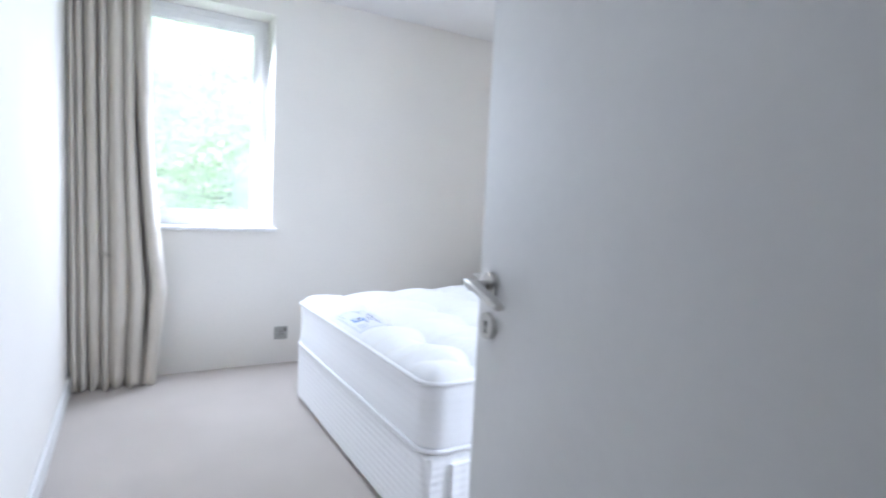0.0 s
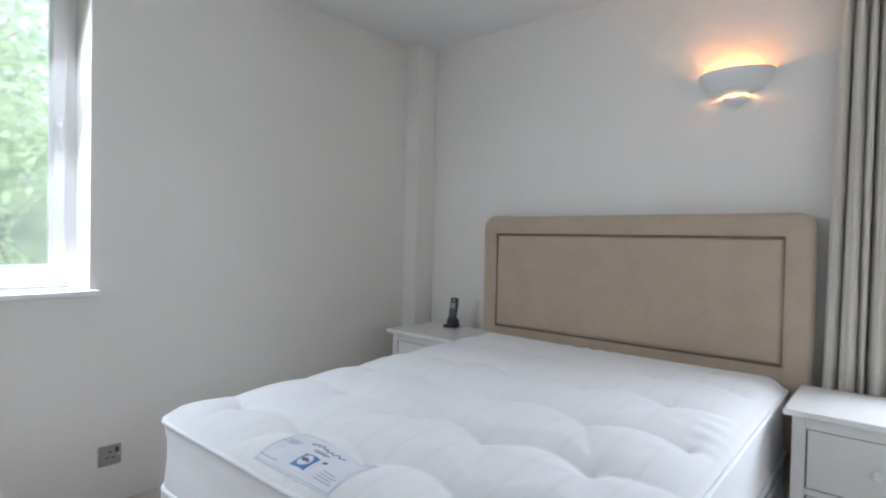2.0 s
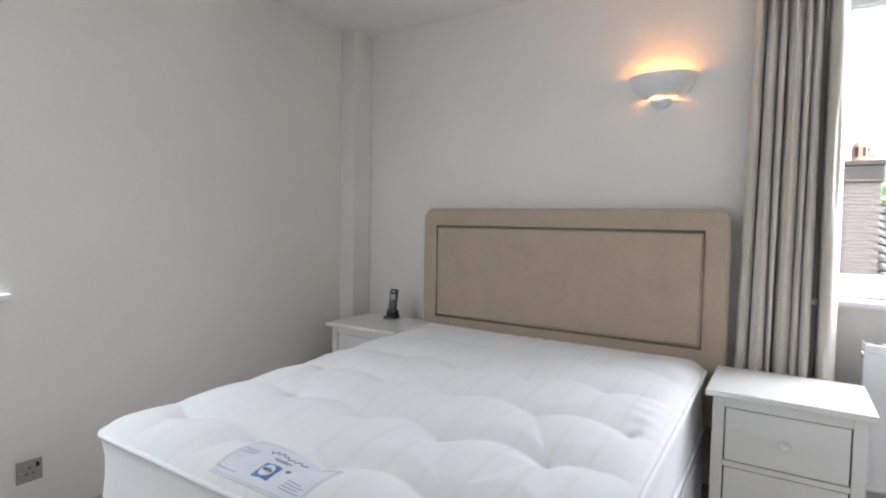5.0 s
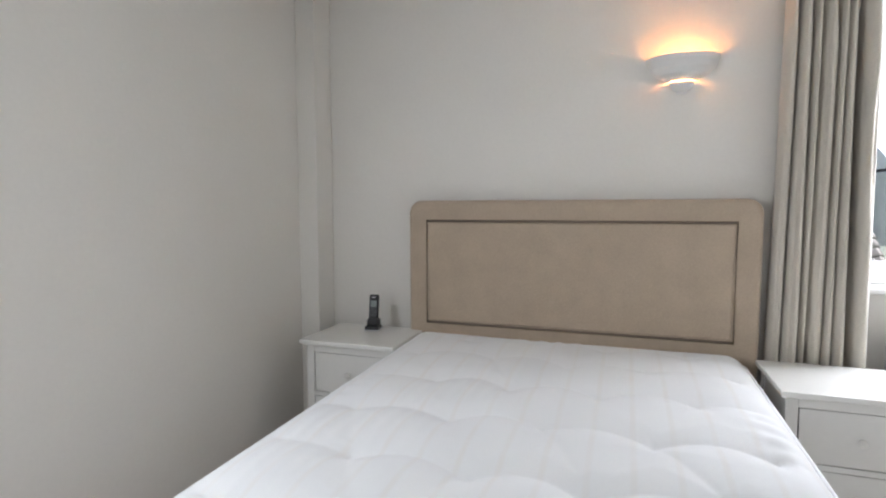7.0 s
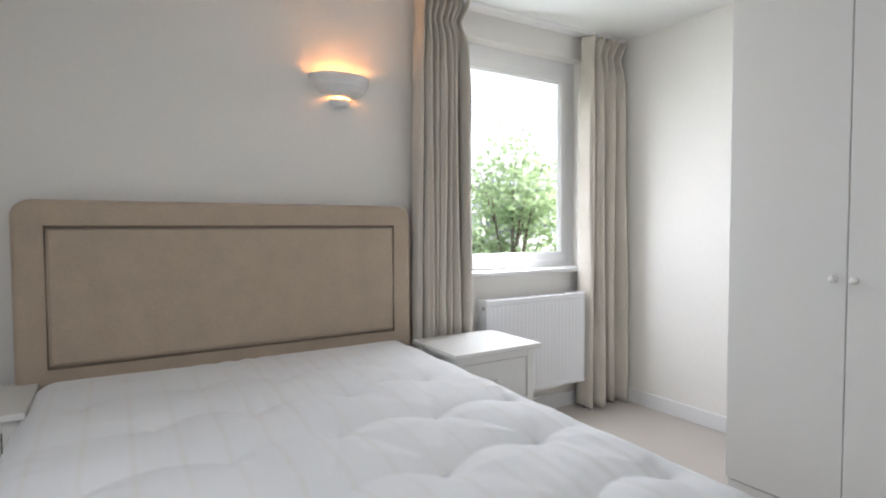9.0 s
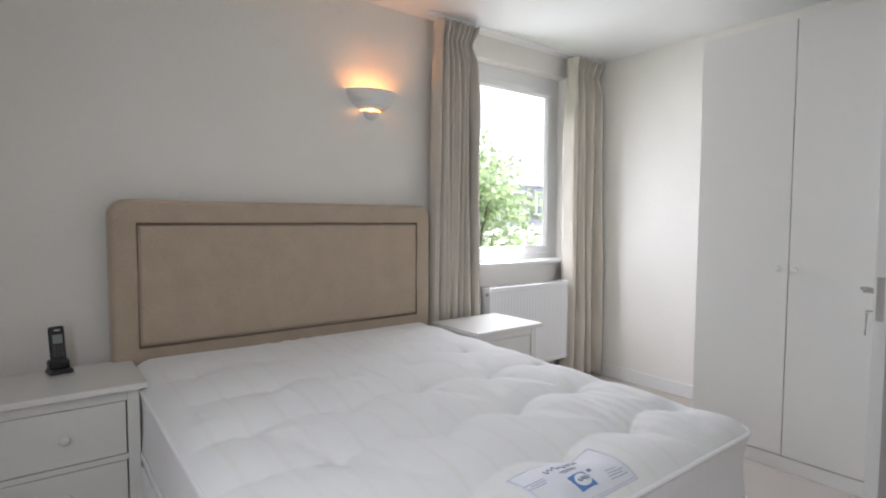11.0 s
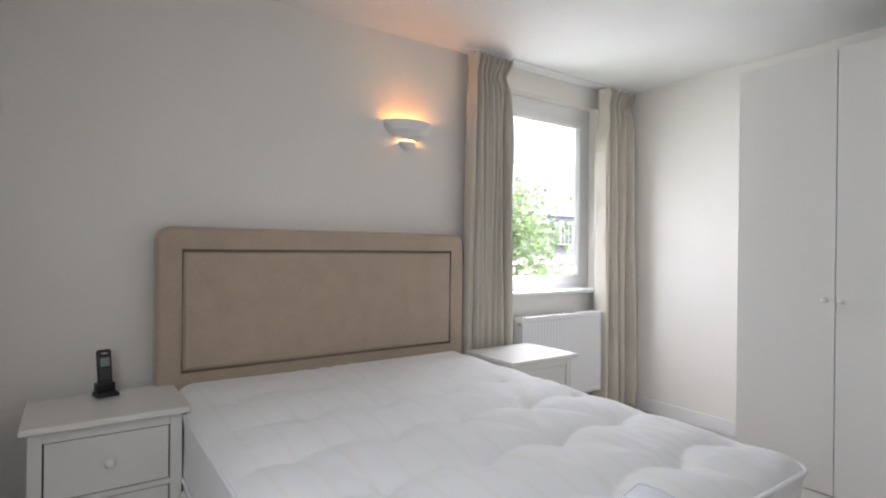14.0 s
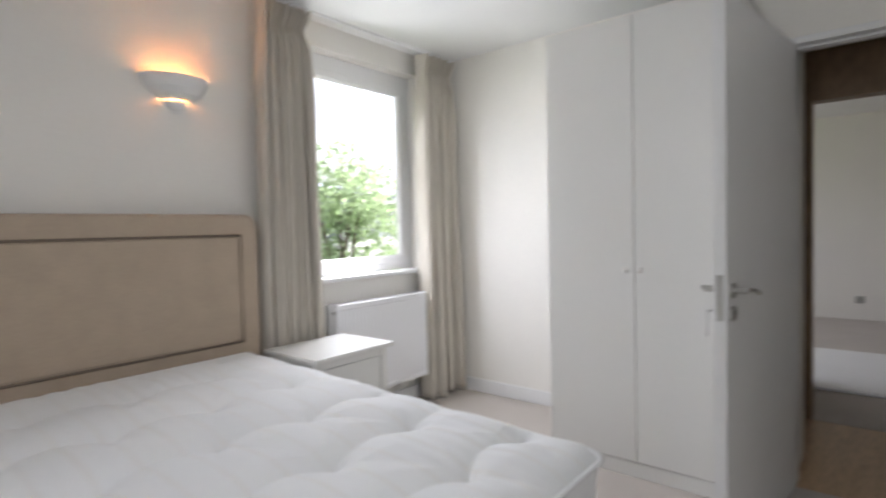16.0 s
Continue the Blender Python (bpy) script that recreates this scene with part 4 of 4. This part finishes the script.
cyl(bm, (0.03, R0 - 0.035, 0.0), (0.03, R0 - 0.035, 0.06), 0.017, n=14)
part("valve", bm, CHROME, rad, "chrome valve and pipe", smooth=True)
for y in (R0 + 0.12, R1 - 0.12):
    bm = bmesh.new()
    box(bm, (0.085, y - 0.02, 0.05), (0.1345, y + 0.02, RH - 0.05), 0.002)
    part("bracket", bm, RADW, rad)


# ---- curtains ----
def curtain(name, start, along, width_top, width_low, top, bottom, spans, label, seed, depth=0.050, flare=None, lean=0.0, gaps=()):
    """A pinch-pleated curtain: fanned pleats at the heading that open into long round folds with narrow dark creases. along: unit vector of its width; spans: widths of the folds; gaps: deep creases as place across, drift, start, end, half width."""
    rnd = random.Random(seed)
    ax = Vector(along)
    out = Vector((ax.y, -ax.x, 0))
    t = thing(name, (start[0], start[1], bottom), label, "curtain", "curtains")
    H = top - bottom
    nu, nv = 210, 70
    folds = len(spans)
    marks = [sum(spans[:k]) / sum(spans) for k in range(folds + 1)]
    drift = [0.0] + [rnd.uniform(-0.030, 0.030) for _ in range(folds - 1)] + [0.0]
    swing = [rnd.uniform(0.0, 6.3) for _ in range(folds + 1)]
    high = [(rnd.uniform(0.75, 1.1), rnd.uniform(0.55, 1.25)) for _ in range(folds)]
    # half-deep creases that split a fold over part of the drop
    splits = [(rnd.uniform(0.3, 0.7), rnd.uniform(0.0, 0.3), rnd.uniform(0.5, 1.2), rnd.uniform(0.05, 0.40)) for _ in range(folds)]
    bm = bmesh.new()
    grid = []
    for j in range(nv + 1):
        v = (j / nv) ** 1.25
        z = H * (1 - v)
        d = H - z
        loose = min(1.0, max(0.0, (d - 0.12) / 0.35))
        loose = loose * loose * (3 - 2 * loose)
        edges = [marks[k] + drift[k] * v + 0.008 * math.sin(4.0 * v + swing[k]) * min(1.0, 4 * v) * (0 < k < folds) for k in range(folds + 1)]
        row = []
        for i in range(nu + 1):
            u = i / nu
            k = max(m for m in range(folds) if u >= edges[m] - 1e-9)
            q = min(1.0, max(0.0, (u - edges[k]) / (edges[k + 1] - edges[k])))
            # heading: tight at the stitch, three flutes fanned out above it, opening below
            fan = max(0.0, 1 - d / 0.11)
            open_ = 0.11 + 0.20 * fan + 0.35 * max(0.0, d - 0.12)
            bell = math.exp(-((q - 0.5) / open_) ** 2)
            head = 0.074 * bell - 0.036 + 0.020 * fan * math.cos(6 * math.pi * (q - 0.5)) * bell
            tall = high[k][0] + (high[k][1] - high[k][0]) * v
            c, a, b, dp = splits[k]
            cleft = 0.0
            if a < v < b:
                cleft = dp * math.sin(math.pi * (v - a) / (b - a)) * math.exp(-((q - c) / 0.13) ** 2)
            body = depth * (1.75 * tall * (math.sin(math.pi * q) ** 0.62 - 0.55 * cleft) - 0.85)
            for c, slide, a, b, hw_ in gaps:
                if a < v < b:
                    ease = min(1.0, 5 * (v - a), 5 * (b - v))
                    body -= 2.4 * depth * ease * math.exp(-((u - c - slide * v) / hw_) ** 4)
            off = max(-0.092, head * (1 - loose) + body * loose) + 0.003 * math.sin(9 * v + 14 * u + seed) * loose
            w = width_top + (width_low - width_top) * (v ** 0.8)
            w -= 0.045 * math.exp(-((d - 0.12) / 0.06) ** 2)
            sd = u * w + lean * (1 - v) * (1 - u)
            if flare:
                sd += flare(z) * u ** 3
            p = ax * sd + out * off
            row.append(bm.verts.new((p.x, p.y, z + 0.009 * math.sin(2 * math.pi * folds * u + seed) * v)))
        grid.append(row)
    for j in range(nv):
        for i in range(nu):
            bm.faces.new((grid[j][i], grid[j][i + 1], grid[j + 1][i + 1], grid[j + 1][i]))
    cloth = part("cloth", bm, LINEN, t, smooth=True)
    cloth.modifiers.new("thick", "SOLIDIFY").thickness = 0.003
    for k in range(folds):
        q = ax * (lean + (width_top - lean) * (marks[k] + marks[k + 1]) / 2)
        bm = bmesh.new()
        tube(bm, [(q.x, q.y, H - 0.03), (q.x, q.y, H + 0.022)], 0.003, 6)
        part("hook", bm, STEEL, t)
    return t


curtain("curtain", (WEST + 0.008, 3.205), (1, 0, 0), 0.374, 0.402, TOP - 0.03, 0.008, (0.6, 0.8, 1.4, 0.7, 1.6, 1.0, 1.5), "beige linen pinch-pleat curtain drawn back into the corner", 6, 0.044,
        lambda z: 0.07 * (min(1.0, max(0.0, (1.5 - z) / 0.95)) ** 1.4 if z > 0.55 else 0.15 + 0.85 * z / 0.55), gaps=((0.79, 0.06, 0.25, 0.98, 0.030), (0.18, 0.02, 0.1, 1.3, 0.014), (0.33, 0.02, 0.0, 0.6, 0.014)))
curtain("curtain", (2.571, 1.075), (0, -1, 0), 0.35, 0.37, TOP - 0.03, 0.012, (0.8, 1.0, 0.5, 1.1, 0.6, 0.7, 0.35, 1.2), "beige linen pinch-pleat curtain drawn back beside the headboard", 5, 0.054, lean=0.035,
        gaps=((0.775, 0.02, 0.03, 1.3, 0.040), (0.13, 0.01, 0.02, 1.2, 0.012), (0.37, 0.00, 0.05, 1.2, 0.012)))
curtain("curtain", (2.566, -0.172), (0, -1, 0), 0.355, 0.372, TOP - 0.03, 0.012, (0.9, 1.0, 0.5, 1.1, 0.9), "beige linen pinch-pleat curtain gathered beside the window wall corner", 8, 0.066,
        gaps=((0.46, 0.10, 0.05, 1.3, 0.045), (0.21, 0.03, 0.04, 0.8, 0.022)))
for nm, lo, hi in (("curtain_track", (2.560, SOUTH + 0.02, TOP - 0.016), (2.580, 1.10, TOP)), ("curtain_track", (WEST + 0.01, 3.195, TOP - 0.016), (0.95, 3.215, TOP))):
    bm = bmesh.new()
    box(bm, lo, hi, 0.002)
    tagged(part(nm, bm, UPVC), "slim white curtain track fixed to the ceiling", "curtain track")


# ---- sockets and switches ----
def plate(name, at, rz, w, h, label, category):
    """A steel wall plate, its face towards local -y."""
    t = thing(name, at, label, category, rz=rz)
    bm = bmesh.new()
    box(bm, (-w / 2, -0.007, -h / 2), (w / 2, -0.0005, h / 2), 0.002)
    part("plate", bm, PLATE, t)
    for sx in (-1, 1):
        bm = bmesh.new()
        cyl(bm, (sx * (w / 2 - 0.011), -0.0065, 0), (sx * (w / 2 - 0.011), -0.0085, 0), 0.004, n=10)
        part("screw", bm, CHROME, t)
    return t


def pins(t, cx, cz):
    for dx, dz, a, b in ((0, 0.012, 0.003, 0.005), (-0.011, -0.010, 0.0045, 0.0025), (0.011, -0.010, 0.0045, 0.0025)):
        bm = bmesh.new()
        box(bm, (cx + dx - a, -0.0078, cz + dz - b), (cx + dx + a, -0.0068, cz + dz + b))
        part("pin_slot", bm, DARKHOLE, t)


def rocker(t, cx, cz, material):
    bm = bmesh.new()
    box(bm, (cx - 0.006, -0.0125, cz - 0.010), (cx + 0.006, -0.0068, cz + 0.010), 0.002)
    part("rocker", bm, material, t)


s = plate("socket", (0.780, NORTH, 0.208), 0, 0.086, 0.086, "brushed steel single power socket low on the wall", "socket")
pins(s, 0, 0)
rocker(s, 0.026, 0.020, BLACKP)
s = plate("socket", (WEST, 1.308, 1.120), 90, 0.126, 0.075, "brushed steel switched socket at switch height", "socket")
for dx, dz, a, c in ((-0.026, 0.004, 0.0035, 0.008), (0.026, 0.004, 0.0035, 0.008), (-0.032, -0.020, 0.003, 0.0022), (-0.020, -0.020, 0.003, 0.0022), (0.020, -0.020, 0.003, 0.0022), (0.032, -0.020, 0.003, 0.0022)):
    bm = bmesh.new()
    box(bm, (dx - a, -0.0078, dz - c), (dx + a, -0.0068, dz + c))
    part("pin_slot", bm, DARKHOLE, s)
rocker(s, 0, 0.016, UPVC)
s = plate("dimmer_switch", (WEST, 1.194, 1.120), 90, 0.094, 0.075, "brushed steel dimmer switch plate beside the door", "switch")
bm = bmesh.new()
cyl(bm, (0, -0.006, 0), (0, -0.020, 0), 0.0085, 0.0065, n=18)
part("dial", bm, DARKKEY, s)

# ---- the room across the landing ----
# thin white slab that makes the pale patch on the far floor
rug = thing("rug", (0.35, -2.66, -0.002), "flat white slab lying on the far room's carpet", "rug")
bm = bmesh.new()
slab(bm, rounded_outline(0.85, 0.70, 0.03), [(0.0, 0.004), (0.006, 0.0), (0.018, 0.0), (0.022, 0.006)])
part("white_slab", bm, TICK, rug)
bm = bmesh.new()
tube(bm, [(x, y, 0.012) for x, y in rounded_outline(0.852, 0.702, 0.03, 6)], 0.008, 6, True)
part("edging", bm, CORD, rug)
s = plate("socket", (0.335, -5.4, 0.235), 180, 0.086, 0.086, "brushed steel power socket low on the far wall", "socket")
pins(s, 0, 0)
fdoor = tagged(new("door_2"), "white painted door folded back in the far room", "door", kind="structure")
fdoor.matrix_world = pose(0.49, -1.37, 0, 0, 0, -84)
bm = bmesh.new()
box(bm, (0, 0, 0.008), (0.80, 0.04, 1.88), 0.002)
part("leaf", bm, DOORP, fdoor)
bm = bmesh.new()
cyl(bm, (0.745, 0, 1.0), (0.745, -0.045, 1.0), 0.010, n=12)
tube(bm, [(0.75, -0.045, 1.0), (0.70, -0.048, 1.0), (0.64, -0.045, 0.995)], 0.010, 10)
part("lever", bm, STEEL, fdoor, smooth=True)

# ---- outside ----
GROUND = -6.2
bm = bmesh.new()
bmesh.ops.create_grid(bm, x_segments=8, y_segments=8, size=400, matrix=Matrix.Translation((0, 0, GROUND)))
structure("ground", bm, GRASS, "garden lawns and planting far below the windows", "ground")


def tree(at, height, crown_z0, radius, seed, leaves, leaf, label, taper=0.35):
    """A tapered trunk with forking limbs and a crown of many small folded leaves round the twigs."""
    rnd = random.Random(seed)
    t = thing("tree", at, label, "tree", "garden trees")
    bm = bmesh.new()
    trunk_top = crown_z0 + 0.45 * (height - crown_z0)
    pts = [(0.12 * math.sin(k * 1.3 + seed) * k / 6, 0.10 * math.cos(k * 1.1 + seed) * k / 6, trunk_top * k / 6) for k in range(7)]
    base_r = 0.035 * height * 0.5
    tube(bm, pts, [base_r * (1 - 0.72 * k / 6) for k in range(7)], 9)
    tips = []
    for i in range(16):
        f = rnd.uniform(0.0, 1.0)
        z0 = crown_z0 + f * (trunk_top - crown_z0)
        a = i * 2.4 + rnd.uniform(-0.4, 0.4)
        reach = radius * rnd.uniform(0.55, 1.0) * (1 - taper * f)
        rise = (height - z0) * rnd.uniform(0.25, 0.85)
        p0 = Vector((0, 0, z0))
        p1 = Vector((0.5 * reach * math.cos(a), 0.5 * reach * math.sin(a), z0 + 0.55 * rise))
        p2 = Vector((reach * math.cos(a + 0.2), reach * math.sin(a + 0.2), z0 + rise))
        tube(bm, [p0, p1, p2], [base_r * 0.3, base_r * 0.18, base_r * 0.05], 6)
        for k in range(7):
            tips.append(p1.lerp(p2, rnd.uniform(0.2, 1.1)) + Vector((rnd.gauss(0, 0.16), rnd.gauss(0, 0.16), rnd.gauss(0, 0.14))) * radius)
    part("trunk", bm, BARK, t)
    tips.append(Vector((0, 0, height - 0.2 * radius)))
    verts, faces = [], []
    for _ in range(leaves):
        c = rnd.choice(tips)
        s = 0.15 * radius + 0.05
        p = c + Vector((rnd.gauss(0, s), rnd.gauss(0, s), rnd.gauss(0, s * 0.8)))
        l = leaf * rnd.uniform(0.6, 1.35)
        d = Vector((rnd.gauss(0, 1), rnd.gauss(0, 1), rnd.gauss(-0.3, 0.6))).normalized()
        n = Vector((rnd.gauss(0, 0.7), rnd.gauss(0, 0.7), 1)).normalized()
        w = d.cross(n).normalized() * l * 0.38
        up = n * l * 0.10
        i = len(verts)
        verts += [p, p + d * l * 0.45 + w + up, p + d * l, p + d * l * 0.45 - w + up]
        faces += [(i, i + 1, i + 2), (i, i + 2, i + 3)]
    me = bpy.data.meshes.new("crown")
    me.from_pydata([tuple(v) for v in verts], [], faces)
    me.materials.append(LEAF)
    crown = new("crown", me)
    crown.parent = t
    return t


tree((11.6, -6.9, GROUND), 10.2, 4.0, 1.9, 4, 5000, 0.18, "young garden tree with bright green leaves", 0.6)
tree((-0.8, 11.5, GROUND), 16.5, 3.0, 4.0, 11, 11000, 0.16, "tall leafy tree close to the window")
tree((3.4, 14.5, GROUND), 12.0, 3.0, 3.6, 12, 8000, 0.18, "broad leafy garden tree")
tree((-4.8, 15.0, GROUND), 13.5, 3.5, 3.6, 13, 7000, 0.19, "tall leafy garden tree")
tree((1.2, 20.0, GROUND), 14.0, 3.0, 4.2, 14, 7000, 0.22, "tall leafy tree at the end of the garden")
tree((24.5, -1.8, GROUND), 10.2, 4.5, 2.6, 15, 5000, 0.26, "leafy tree behind the rooftops")


def shared(name, me, parent, m, material=None):
    ob = new(name, me)
    ob.parent = parent
    ob.matrix_local = m
    return ob


CAPBRICK = mat("sooty_brick", (0.075, 0.066, 0.063), 0.9, grain=0.2, scale=20, blotch=0.15)
# brick chimney stack beside a pantiled roof
chimney = thing("chimney", (14.35, -0.37, -1.6), "weathered brick chimney stack with lead flashing and one pot", "chimney")
CW, CD, CH = 0.36, 0.30, 4.25
core = part("stack", boxes(((-CD + 0.012, -CW + 0.012, 0), (CD - 0.012, CW - 0.012, CH))), MORTAR, chimney)
bm = bmesh.new()
box(bm, (-0.052, -0.115, -0.0345), (0.052, 0.115, 0.0345), 0.004, 1)
brick_me = finish("brick", bm, BRICK)
course = 0
z = 0.9
while z < CH - 0.42:
    off = 0.12 if course % 2 else 0.0
    for k in range(4):
        y = -CW + 0.108 + k * 0.24 - off
        if -CW + 0.05 < y < CW - 0.05:
            y = min(max(y, -CW + 0.108), CW - 0.108)
            shared("brick", brick_me, core, pose(-CD + 0.05, y, z + 0.035))
    z += 0.076
    course += 1
bm = bmesh.new()
box(bm, (-CD - 0.03, -CW - 0.03, CH - 0.40), (CD + 0.03, CW + 0.03, CH - 0.10), 0.01, 1)
box(bm, (-CD - 0.05, -CW - 0.05, CH - 0.10), (CD + 0.05, CW + 0.05, CH), 0.01, 1)
part("cap", bm, CAPBRICK, chimney, "dark corbelled brick cap")
bm = bmesh.new()
box(bm, (-CD - 0.045, -CW - 0.045, CH - 0.43), (CD + 0.045, CW + 0.045, CH - 0.402), 0.006, 1)
part("flashing", bm, MORTAR, chimney, "pale mortar flaunching line")
bm = bmesh.new()
lathe(bm, [(0.155, CH - 0.01), (0.140, CH + 0.10), (0.125, CH + 0.34), (0.10, CH + 0.40), (0.03, CH + 0.43)], 16)
pot = part("pot", bm, TERRA, chimney, "vented clay chimney pot")
for k in range(6):
    a = k * math.pi / 3 + 0.5
    bm = bmesh.new()
    box(bm, (0.115, -0.03, CH + 0.10), (0.145, 0.03, CH + 0.30), 0.004)
    bm.transform(pose(0, 0, 0, 0, 0, math.degrees(a)))
    part("vent_slot", bm, DARKHOLE, pot)

roof = thing("pantile_roof", (14.1, -0.75, -2.2), "weathered grey pantile roof on a low house", "roof")
bm = bmesh.new()
n = 10
prof = [(0.0 + 0.30 * k / n, 0.035 * math.sin(2 * math.pi * k / n) + 0.01) for k in range(n + 1)]
a = [bm.verts.new((0, y, z + 0.055)) for y, z in prof]
b = [bm.verts.new((0.36, y, z - 0.015)) for y, z in prof]
c = [bm.verts.new((0.01, y, z - 0.02)) for y, z in prof]
for k in range(n):
    bm.faces.new((a[k], a[k + 1], b[k + 1], b[k]))
    bm.faces.new((c[k], c[k + 1], a[k + 1], a[k]))
tile_me = finish("tile", bm, PANTILE, True)
part("deck", boxes(((0, -3.3, -0.06), (4.0, 0.0, -0.02))), PANTILE, roof)
for r in range(13):
    for k in range(11):
        shared("tile", tile_me, roof, pose(0.06 + r * 0.30, -0.30 * (k + 1), -0.005))
roof.matrix_world = pose(14.1, -0.75, -0.75, 0, -40, 0)
bm = bmesh.new()
box(bm, (14.0, -4.15, GROUND), (17.2, 2.0, -0.8))
tagged(part("garden_house", bm, BRICK), "low brick house below the pantile roof", "house")
bm = bmesh.new()
box(bm, (13.75, -4.2, -0.86), (14.3, 2.2, -0.72), 0.02)
tagged(part("lead_gutter", bm, LEADM), "grey lead gutter along the roof edge", "gutter")


def sash_window(parent, y0, y1, z0, z1, x, bars=1):
    w = part("window", boxes(((x - 0.05, y0, z0), (x, y0 + 0.09, z1)), ((x - 0.05, y1 - 0.09, z0), (x, y1, z1)), ((x - 0.05, y0 + 0.09, z1 - 0.09), (x, y1 - 0.09, z1)), ((x - 0.08, y0 - 0.05, z0 - 0.06), (x, y1 + 0.05, z0)), ((x - 0.04, y0 + 0.09, (z0 + z1) / 2 - 0.03), (x, y1 - 0.09, (z0 + z1) / 2 + 0.03))), RENDERW, parent)
    part("pane", boxes(((x - 0.015, y0 + 0.09, z0), (x - 0.005, y1 - 0.09, z1 - 0.09))), PANE_FAR, w)
    if bars > 1:
        part("glazing_bar", boxes(*[((x - 0.045, y0 + (y1 - y0) * k / bars - 0.02, z0), (x - 0.001, y0 + (y1 - y0) * k / bars + 0.02, z1 - 0.09)) for k in range(1, bars)]), RENDERW, w)


def mansard_house(x, y0, y1, z_par, z_eave, z_top, windows, label, bars=1):
    """A terrace house whose slated mansard rises from a white parapet, with dormers."""
    h = thing("house", (x, y0, GROUND), label, "house", "houses behind the garden")
    g = GROUND
    part("wall", boxes(((0, 0, 0), (8, y1 - y0, z_par - g))), RENDERW, h)
    part("parapet", boxes(((-0.12, 0, z_par - g - 0.65), (0.15, y1 - y0, z_par - g))), RENDERW, h, "white stucco parapet")
    lean = 0.45
    bm = bmesh.new()
    rows = 12
    for r in range(rows):
        za, zb = z_par - g + (z_eave - z_par) * r / rows, z_par - g + (z_eave - z_par) * (r + 1) / rows
        xa, xb = 0.30 + lean * r / rows, 0.30 + lean * (r + 1) / rows
        y = -0.16 * (r % 2)
        while y < y1 - y0:
            ya, yb = max(y + 0.005, 0), min(y + 0.315, y1 - y0)
            if yb > ya:
                v = [bm.verts.new(q) for q in ((xa - 0.03, ya, za), (xa - 0.03, yb, za), (xb, yb, zb + 0.02), (xb, ya, zb + 0.02), (xa, ya, za), (xa, yb, za))]
                bm.faces.new(v[:4])
                bm.faces.new((v[0], v[4], v[5], v[1]))
            y += 0.32
    tagged(part("slate", bm, SLATE, h), kind="stuff")
    part("mansard_core", boxes(((0.80, 0, z_par - g - 0.01), (7.8, y1 - y0, z_eave - g))), SLATE, h)
    part("fascia", boxes(((0.62, -0.05, z_eave - g), (1.2, y1 - y0 + 0.05, z_eave - g + 0.10))), LEADM, h)
    bm = bmesh.new()
    W = y1 - y0
    v = [bm.verts.new(q) for q in ((0.9, 0, z_eave - g + 0.1), (0.9, W, z_eave - g + 0.1), (3.4, W, z_top - g), (3.4, 0, z_top - g), (7.5, 0, z_eave - g + 0.1), (7.5, W, z_eave - g + 0.1))]
    bm.faces.new((v[0], v[1], v[2], v[3]))
    bm.faces.new((v[3], v[2], v[5], v[4]))
    bm.faces.new((v[0], v[3], v[4]))
    bm.faces.new((v[1], v[5], v[2]))
    part("roof", bm, LEADM, h)
    for wy0, wy1, wz0, wz1 in windows:
        a, b, c, d = wy0 - y0, wy1 - y0, wz0 - g, wz1 - g
        bm = boxes(((0.16, a - 0.12, c - 0.10), (1.2, b + 0.12, d + 0.16)))
        dm = part("dormer", bm, RENDERW, h, "white dormer cheeks")
        part("dormer_roof", boxes(((0.10, a - 0.18, d + 0.16), (1.3, b + 0.18, d + 0.24))), LEADM, dm)
        sash_window(dm, a, b, c, d, 0.158, bars)
    return h


PANE_FAR = mat("far_window_pane", (0.16, 0.20, 0.19), 0.15, grain=0.1, scale=2)
mansard_house(20.0, -12.5, -6.4, -0.05, 2.40, 3.9, [(-9.05, -7.95, 0.30, 1.95), (-12.1, -11.0, 0.30, 1.95)], "terrace house with slate mansard, white dormers and parapet")
mansard_house(32.0, -42.0, -24.0, 0.6, 4.1, 5.1, [(-30.5, -28.9, 1.7, 3.5), (-33.6, -32.0, 1.7, 3.5), (-36.7, -35.1, 1.7, 3.5), (-27.4, -25.8, 1.7, 3.5)], "far terrace with slate mansard and white casement dormers", 3)
ridge_house = thing("house", (38, -22, GROUND + 1.1), "distant brick terrace with a red tiled ridge", "house", "houses behind the garden")
part("wall", boxes(((0, 0, -1.1), (7, 26, 8.4))), BRICK, ridge_house)
bm = bmesh.new()
v = [bm.verts.new(q) for q in ((-0.3, -0.3, 8.4), (-0.3, 26.3, 8.4), (3.5, 26.3, 11.2), (3.5, -0.3, 11.2), (7.3, 26.3, 8.4), (7.3, -0.3, 8.4))]
bm.faces.new((v[0], v[1], v[2], v[3]))
bm.faces.new((v[3], v[2], v[4], v[5]))
bm.faces.new((v[0], v[3], v[5]))
bm.faces.new((v[1], v[4], v[2]))
part("roof", bm, TERRA, ridge_house, "red tiled roof")

vent = thing("roof_vent", (20.9, -9.75, 2.5), "white pyramid roof vent with a small finial", "roof vent")
bm = bmesh.new()
lathe(bm, [(0.55, 0.0), (0.50, 0.06), (0.28, 0.20), (0.10, 0.36)], 8)
part("hood", bm, RENDERW, vent)
bm = bmesh.new()
lathe(bm, [(0.06, 0.34), (0.10, 0.44), (0.07, 0.52), (0.01, 0.60)], 10)
part("finial", bm, RENDERW, vent)
